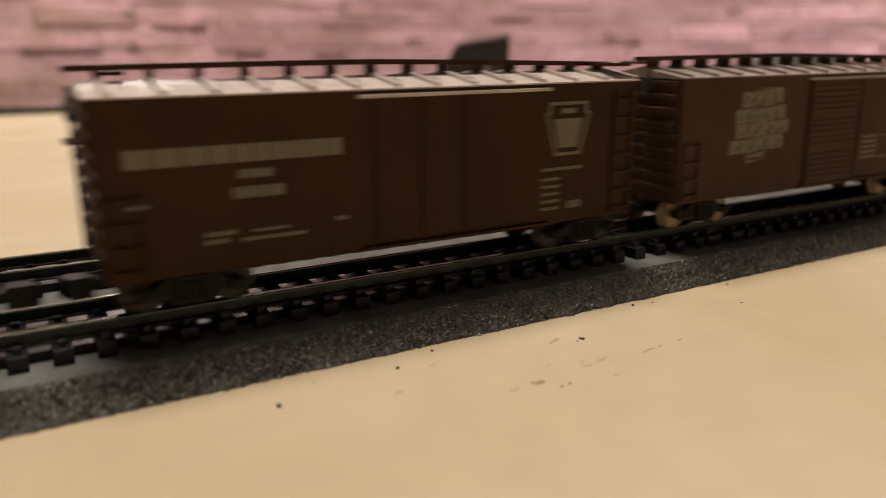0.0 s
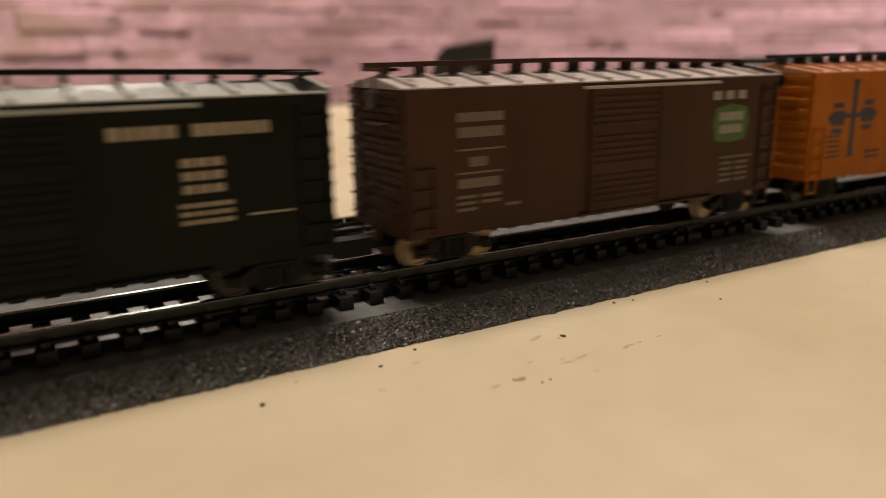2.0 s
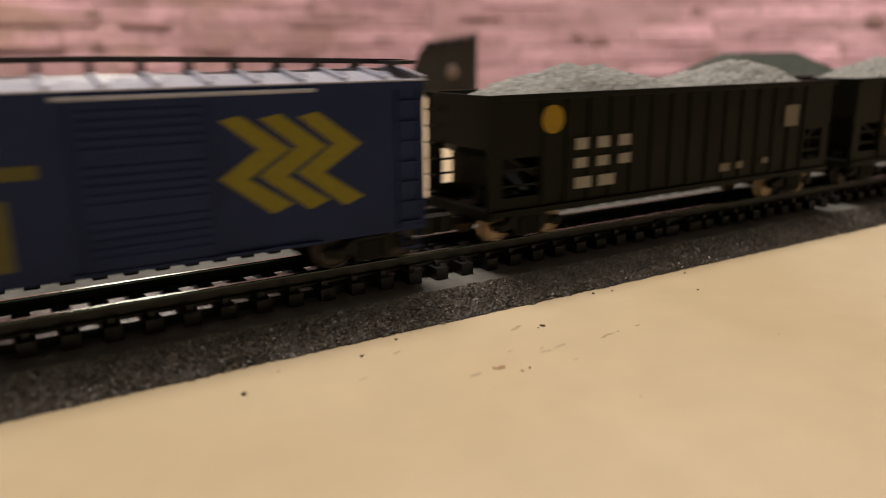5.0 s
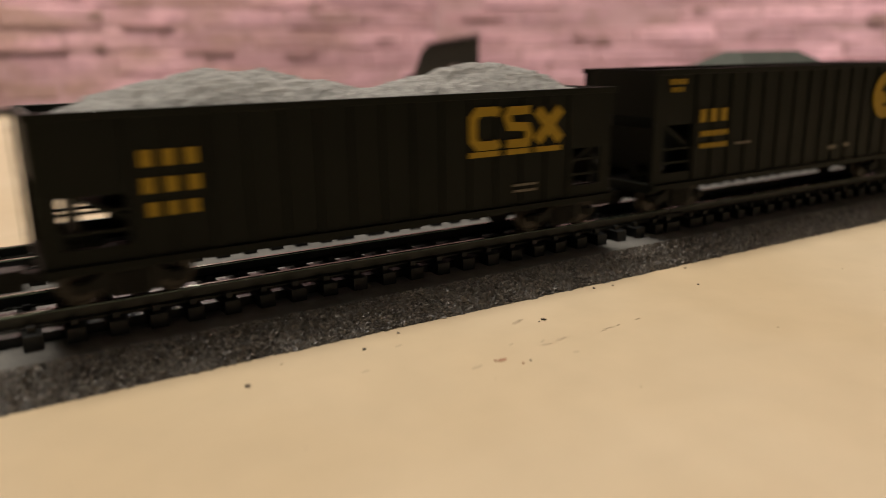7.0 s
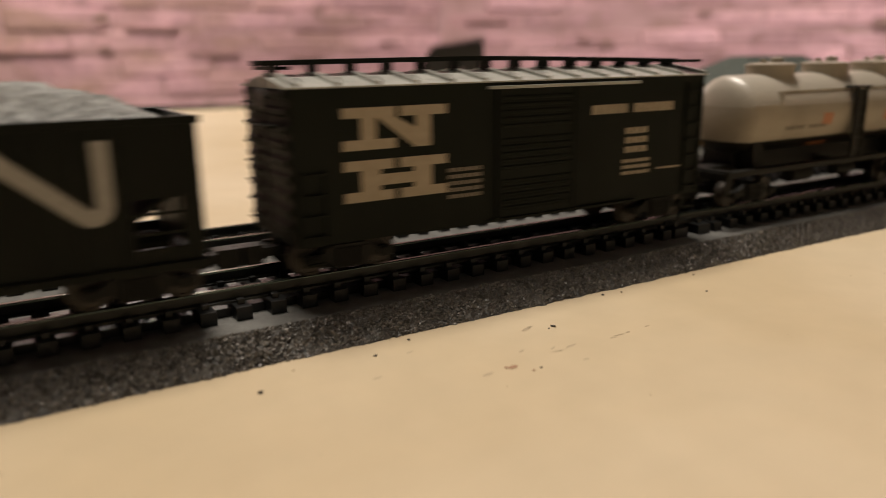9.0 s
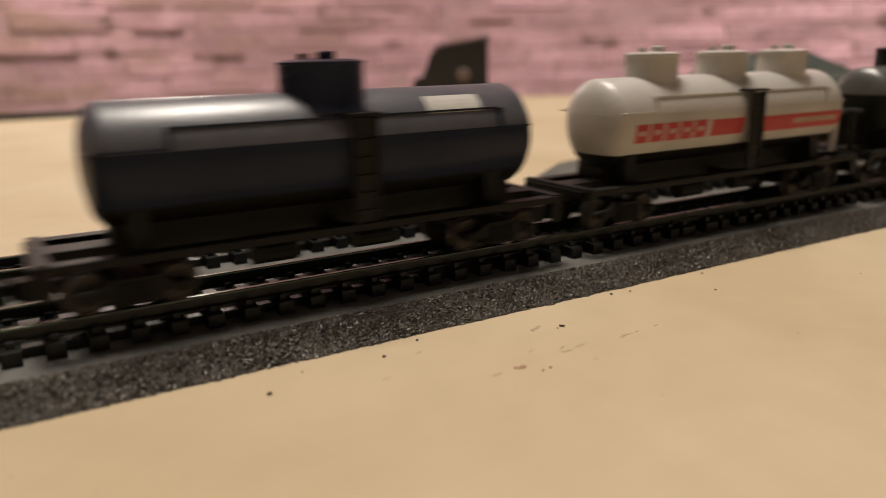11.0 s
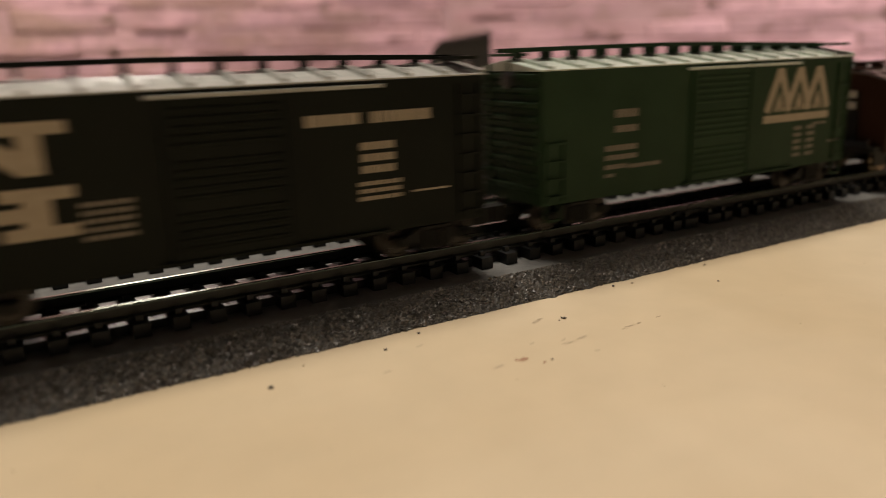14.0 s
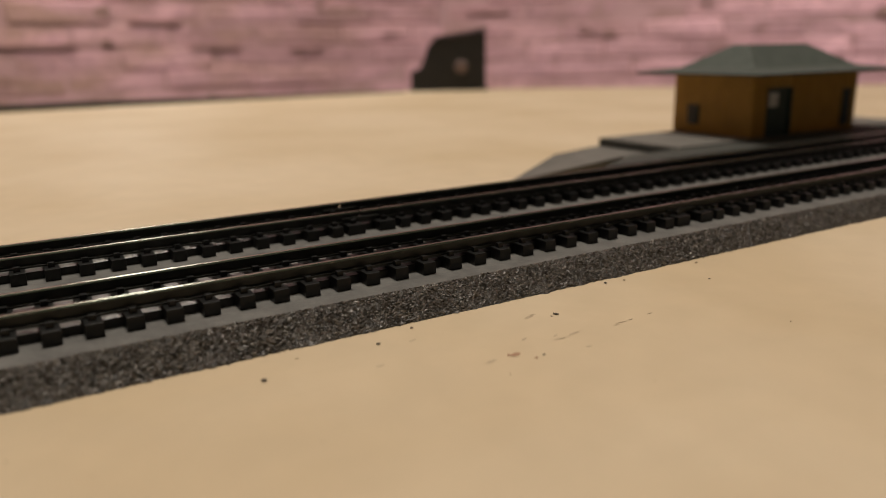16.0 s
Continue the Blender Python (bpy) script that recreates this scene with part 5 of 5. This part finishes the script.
    part("dome_platform", box(B(), 37.9, 43.3, -SIDE - 0.1, -6.6, Z + 5.1, Z + 5.5), TRUCK, lad)
    for x in (-2.8, L + 2.8):
        part("end_beam", box(B(), x - 0.8, x + 0.8, -SIDE + 0.4, SIDE - 0.4, 6.2, 8.3, 0.15), TRUCK, car)
        if (x > 0) not in stands:
            continue
        st = part("brake_stand", tube(B(), (x, -3.6, 8), (x, -3.6, 17.2), 0.75, 10), mat, car)
        part("brake_wheel", lathe(B(), [(0.4, 17.0), (2.0, 17.1), (2.1, 17.4), (2.0, 17.7), (0.4, 17.8)], (x, -3.6, 0), "z", 16), BLACK, st)
    for x in (-2.8, L + 2.8):
        for s in (-1, 1):
            part("sill_step", box(B(), x - 0.9, x + 0.9, s * 8.9 - 0.15, s * 8.9 + 0.15, 3.4, 7.0), TRUCK, car)
    part("brake_cylinder", tube(B(), (40, -4.4, 4.6), (47, -4.4, 4.6), 1.4, 12), TRUCK, car)
    part("air_reservoir", tube(B(), (24, -4.0, 4.6), (31, -4.0, 4.6), 1.7, 12), TRUCK, car)
    gear(car, L, False, 7.6)
    return car


def hug(bm, x0, x1, z0, z1, n=1, gap=0.25, lift=0.08):
    """Bars bent round the tank shell; heights over the table."""
    R, Z = 8.4 + lift, 25.6
    w = (x1 - x0) / n
    m = 4
    for k in range(n):
        a, b = x0 + k * w, x0 + (k + 1) * w - (w * gap if n > 1 else 0)
        for i in range(m):
            za, zb = z0 + (z1 - z0) * i / m - Z, z0 + (z1 - z0) * (i + 1) / m - Z
            ya, yb = -math.sqrt(max(0.01, R * R - za * za)), -math.sqrt(max(0.01, R * R - zb * zb))
            za, zb = za + Z - RAIL, zb + Z - RAIL
            prism(bm, [(ya, za), (yb, zb), (yb + 0.12, zb), (ya + 0.12, za)], "x", a, b)


def striped_tank():
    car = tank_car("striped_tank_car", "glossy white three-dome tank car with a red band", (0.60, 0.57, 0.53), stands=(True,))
    bm = B()
    hug(bm, 28.4, 38.0, 22.4, 25.6)
    hug(bm, 42.7, 70.4, 22.2, 25.4)
    part("band", bm, LETTERRED, car, "red band round the shell")
    bm = B()
    for k in range(5):                 # five blocky red shapes, each with a slit
        a = 8.2 + 3.9 * k
        hug(bm, a, a + 1.1, 22.4, 25.8)
        hug(bm, a + 1.1, a + 3.2, 24.6, 25.8)
        hug(bm, a + 1.1, a + 3.2, 22.4, 23.7)
        hug(bm, a + 2.3, a + 3.3, 23.5, 24.8)
    part("lettering", bm, LETTERRED, car)
    bm = B()
    hug(bm, 54, 69, 23.4, 24.5, 12, 0.3, 0.14)
    part("lettering", bm, LETTERCREAM, car)
    return car


def worm_tank():
    car = tank_car("black_tank_car", "dull black three-dome tank car with white line emblem", (0.013, 0.015, 0.011), stands=(False,))
    bm = B()
    for a, b, c, d in ((11.6, 18.4, 23.6, 25.4), (19.8, 29.2, 23.4, 25.4)):
        hug(bm, a, b, c, d, 5)
    hug(bm, 11.2, 29.4, 22.2, 22.8)
    hug(bm, 11.2, 29.4, 21.1, 21.5)
    part("lettering", bm, LETTERDULL, car)
    bm = B()
    worm(bm, 51.2, 65.8, 20.9, 24.5, 1.1, -8.5)
    part("emblem", bm, LETTERDULL, car, "white continuous-line emblem")
    return car


def cream_tank():
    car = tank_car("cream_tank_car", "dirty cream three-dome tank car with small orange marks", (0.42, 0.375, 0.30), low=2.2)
    bm = B()
    for a in (28.6, 52.8):
        hug(bm, a, a + 3.6, 22.9, 25.5, 2)
    hug(bm, 29.0, 36.0, 17.9, 18.8, 4)
    part("lettering", bm, material("orange_lettering", (0.55, 0.20, 0.08), 0.5, scale=700), car)
    bm = B()
    for a in (16, 24):
        hug(bm, a, a + 6.5, 22.4, 23.2, 5)
    part("lettering", bm, LETTERDULL, car)
    return car


def red_tank():
    return tank_car("red_tank_car", "dark red single-dome tank car", (0.26, 0.02, 0.018), 1)


def navy_tank():
    car = tank_car("navy_tank_car", "glossy dark navy single-dome tank car", (0.026, 0.031, 0.052), 1, 0.25)
    # pale patch bent round the shell: a painted highlight
    bm = B()
    hug(bm, 52.6, 62.4, 30.2, 32.7, 1, 0, 0.14)
    part("shell_highlight", bm, PALE, car, "pale painted highlight high on the shell")
    return car


# ---------------------------------------------------------------- caboose
def caboose():
    # top: roof colour raised a little, painting in overhead light
    mat, top = paint("caboose_paint", CABRED), lightened("caboose_roof_dust", CABRED, 0.10)
    car = tagged(new("caboose"), "brick-red caboose with a cupola and open end platforms", "caboose", "cars of the model train")
    L, F, E = 63.5, 13.6 - RAIL, 29.5 - RAIL
    wins = [(12.6, 16.6), (21.4, 25.2), (31.2, 34.8)]
    w0, w1 = 21.8 - RAIL, 26.3 - RAIL
    for s in (-1, 1):
        y0, y1 = (-SIDE, -SIDE + 0.8) if s < 0 else (SIDE - 0.8, SIDE)
        bm = B()
        u0, u1 = 2.4, L
        box(bm, u0, u1, y0, y1, F - 1.4, w0)
        box(bm, u0, u1, y0, y1, w1, E)
        cuts = [u0] + [c for w in wins for c in w] + [u1]
        for a, b in zip(cuts[::2], cuts[1::2]):
            box(bm, a, b, y0, y1, w0, w1)
        wall = part("side_wall", bm, mat, car)
        for a, b in wins:
            fr = B()
            yy = y0 - 0.2 if s < 0 else y1 - 0.1
            box(fr, a - 0.4, a + 0.2, yy, yy + 0.3, w0 - 0.4, w1 + 0.4)
            box(fr, b - 0.2, b + 0.4, yy, yy + 0.3, w0 - 0.4, w1 + 0.4)
            box(fr, a + 0.2, b - 0.2, yy, yy + 0.3, w1 - 0.2, w1 + 0.4)
            box(fr, a + 0.2, b - 0.2, yy, yy + 0.3, w0 - 0.5, w0 + 0.1)
            part("window_frame", fr, mat, wall)
    for x in (2.45, L - 0.85):
        part("end_wall", box(B(), x, x + 0.8, -SIDE + 0.8, SIDE - 0.8, F, E + 1.2), mat, car)
        part("end_door", box(B(), x - 0.25 if x < 9 else x + 0.75, x + 0.1 if x < 9 else x + 1.05, -2.6, 2.6, F, F + 12.5), TRUCK, car)
        for z in (8.4, 11.0):
            part("end_window", box(B(), x - 0.4 if x < 9 else x + 0.95, x - 0.2 if x < 9 else x + 1.2, -1.8, 1.8, F + z, F + z + 1.7), PALE, car, "pale end window pane")
    part("floor", box(B(), -1.5, L + 5.5, -SIDE + 0.9, SIDE - 0.9, F - 1.2, F), TRUCK, car)
    bm = B()
    ribs = [(-SIDE - 0.5, E - 0.4), (-SIDE - 0.5, E + 0.15), (-6, E + 1.2), (0, E + 1.75), (6, E + 1.2), (SIDE + 0.5, E + 0.15), (SIDE + 0.5, E - 0.4), (6, E + 0.7), (0, E + 1.2), (-6, E + 0.7)]
    prism(bm, ribs, "x", -1.6, L + 5.6)
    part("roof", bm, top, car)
    rb = B()
    for y in (-1.5, 0.1):
        box(rb, -2.4, 43.5, y, y + 1.4, E + 3.0, E + 3.5)
        box(rb, 60.0, L + 6.4, y, y + 1.4, E + 3.0, E + 3.5)
    rbo = part("running_board", rb, mat, car)
    for x in (-1, 5, 12, 19, 27, 35, 42, 62, 68):
        part("saddle", box(B(), x, x + 0.8, -1.4, 1.4, E + 1.5, E + 3.0), mat, rbo)
    for x in (-1.6, L + 2.0):
        part("side_step", box(B(), x, x + 3.2, -7.5, -1.6, E + 1.8, E + 2.3), mat, rbo)
    # cupola with see-through windows
    c0, c1, cz = 44.0, 59.0, 37.4 - RAIL
    cup = part("cupola", box(B(), c0, c1, -7.6, 7.6, E + 0.9, E + 2.4), mat, car)
    for s in (-1, 1):
        y0, y1 = (-7.8, -7.2) if s < 0 else (7.2, 7.8)
        bm = B()
        box(bm, c0, c1, y0, y1, E + 0.4, E + 3.4)
        box(bm, c0, c1, y0, y1, cz - 1.3, cz)
        for a, b in ((c0, c0 + 1.6), (c0 + 5.0, c0 + 10.0), (c0 + 13.4, c1)):
            box(bm, a, b, y0, y1, E + 3.4, cz - 1.3)
        part("cupola_side", bm, mat, cup)
    for x in (c0, c1 - 0.6):
        bm = B()
        box(bm, x, x + 0.6, -7.2, 7.2, E + 0.8, E + 3.6)
        prism(bm, [(-7.2, cz - 1.5), (7.2, cz - 1.5), (7.2, cz), (0, cz + 1.2), (-7.2, cz)], "x", x, x + 0.6)
        for a, b in ((-7.2, -5.6), (-2.2, 2.2), (5.6, 7.2)):
            box(bm, x, x + 0.6, a, b, E + 3.6, cz - 1.5)
        part("cupola_end", bm, mat, cup)
    cr = [(-8.6, cz - 0.1), (-8.6, cz + 0.35), (-5, cz + 1.1), (0, cz + 1.6), (5, cz + 1.1), (8.6, cz + 0.35), (8.6, cz - 0.1), (5, cz + 0.7), (0, cz + 1.15), (-5, cz + 0.7)]
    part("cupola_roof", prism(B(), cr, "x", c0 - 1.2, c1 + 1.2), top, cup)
    part("chimney_pipe", lathe(B(), [(0.7, 0), (0.7, 4.8), (1.6, 4.9), (1.6, 5.7), (0.5, 6.1)], (26.5, 3.5, E + 1.2), "z", 12), BLACK, car)
    # end platforms with railings and steps
    for a, s in ((-1.2, -1), (L + 5.2, 1)):
        rail = part("end_railing", box(B(), a - 0.25, a + 0.25, -7.8, 7.8, F, F + 1.2), BLACK, car)
        for y in (-7.6, -3.8, 3.8, 7.6):
            part("post", box(B(), a - 0.2, a + 0.2, y - 0.2, y + 0.2, F + 1.2, F + 2.0), BLACK, rail)
        part("brake_stand", tube(B(), (a, 4.5, F), (a, 4.5, F + 4.0), 0.3, 8), BLACK, car)
        for y in (-SIDE + 0.6, SIDE - 2.6):
            part("step_well", prism(B(), [(a - s * 0.4, F), (a - s * 5.6, F), (a - s * 5.6, F - 4.4), (a - s * 1.2, F - 4.4)], "y", y, y + 0.4), TRUCK, car)
            for k in range(2):
                part("step", box(B(), a - s * 3.4 - 1.9, a - s * 3.4 + 1.9, y, y + 2.0, F - 2.4 - 1.9 * k, F - 2.0 - 1.9 * k), TRUCK, car)
    bm = box(B(), 0, L + 4, -2.2, 2.2, 3.2, F - 1.0)
    part("underframe", bm, TRUCK, car)
    part("battery_box", box(B(), 20, 31, -8.6, -5.0, 2.2, F - 1.2, 0.3), TRUCK, car)
    bm = B()
    stroke(bm, arc(45.6, 21.4, 3.0, 0, 360, 24), 0.45)
    shape(bm, arc(45.6, 21.4, 1.7, 0, 345, 16))
    part("emblem", bm, material("faded_lettering", (0.115, 0.06, 0.042), 0.6, scale=800), car, "faded ring emblem")
    letters(car, bpy.data.materials["faded_lettering"], [(36.5, 55, 26.6, 28.0, 12)])
    gear(car, L, True, 14.6, 12.2)
    return car


# ---------------------------------------------------------------- the train, in order, with each car's start along the train
TRAIN = [
    (plain_boxcar, -98.4), (tuscan_boxcar, 0.0), (script_boxcar, 94.6), (lambda: black_boxcar(0.0, 33.2), 188.1), (leaf_boxcar, 282.9),
    (orange_boxcar, 377.9), (forest_boxcar, 471.8), (blue_boxcar, 566.1), (dot_hopper, 661.4), (letter_hopper, 763.4),
    (letter_hopper, 865.5), (crescent_hopper, 968.4), (worm_hopper, 1071.8), (lambda: black_boxcar(0.3, 31.8), 1175.9), (cream_tank, 1271.1),
    (red_tank, 1358.0), (navy_tank, 1444.9), (striped_tank, 1531.9), (worm_tank, 1617.8), (reefer, 1704.8),
    (lambda: black_boxcar(-2.4, 31.7), 1799.8), (lambda: black_boxcar(-0.9, 31.9), 1894.2), (vermont_boxcar, 1989.4), (caboose, 2086.6),
]
CARS = [(make(), start) for make, start in TRAIN]


def motions():
    """The whole train rolls along the front track, gathering speed."""
    for car, start in CARS:
        walk(car, [(t, pose((start + run) * MM, 0, RAIL * MM)) for t, run in TRAVEL])


motions()
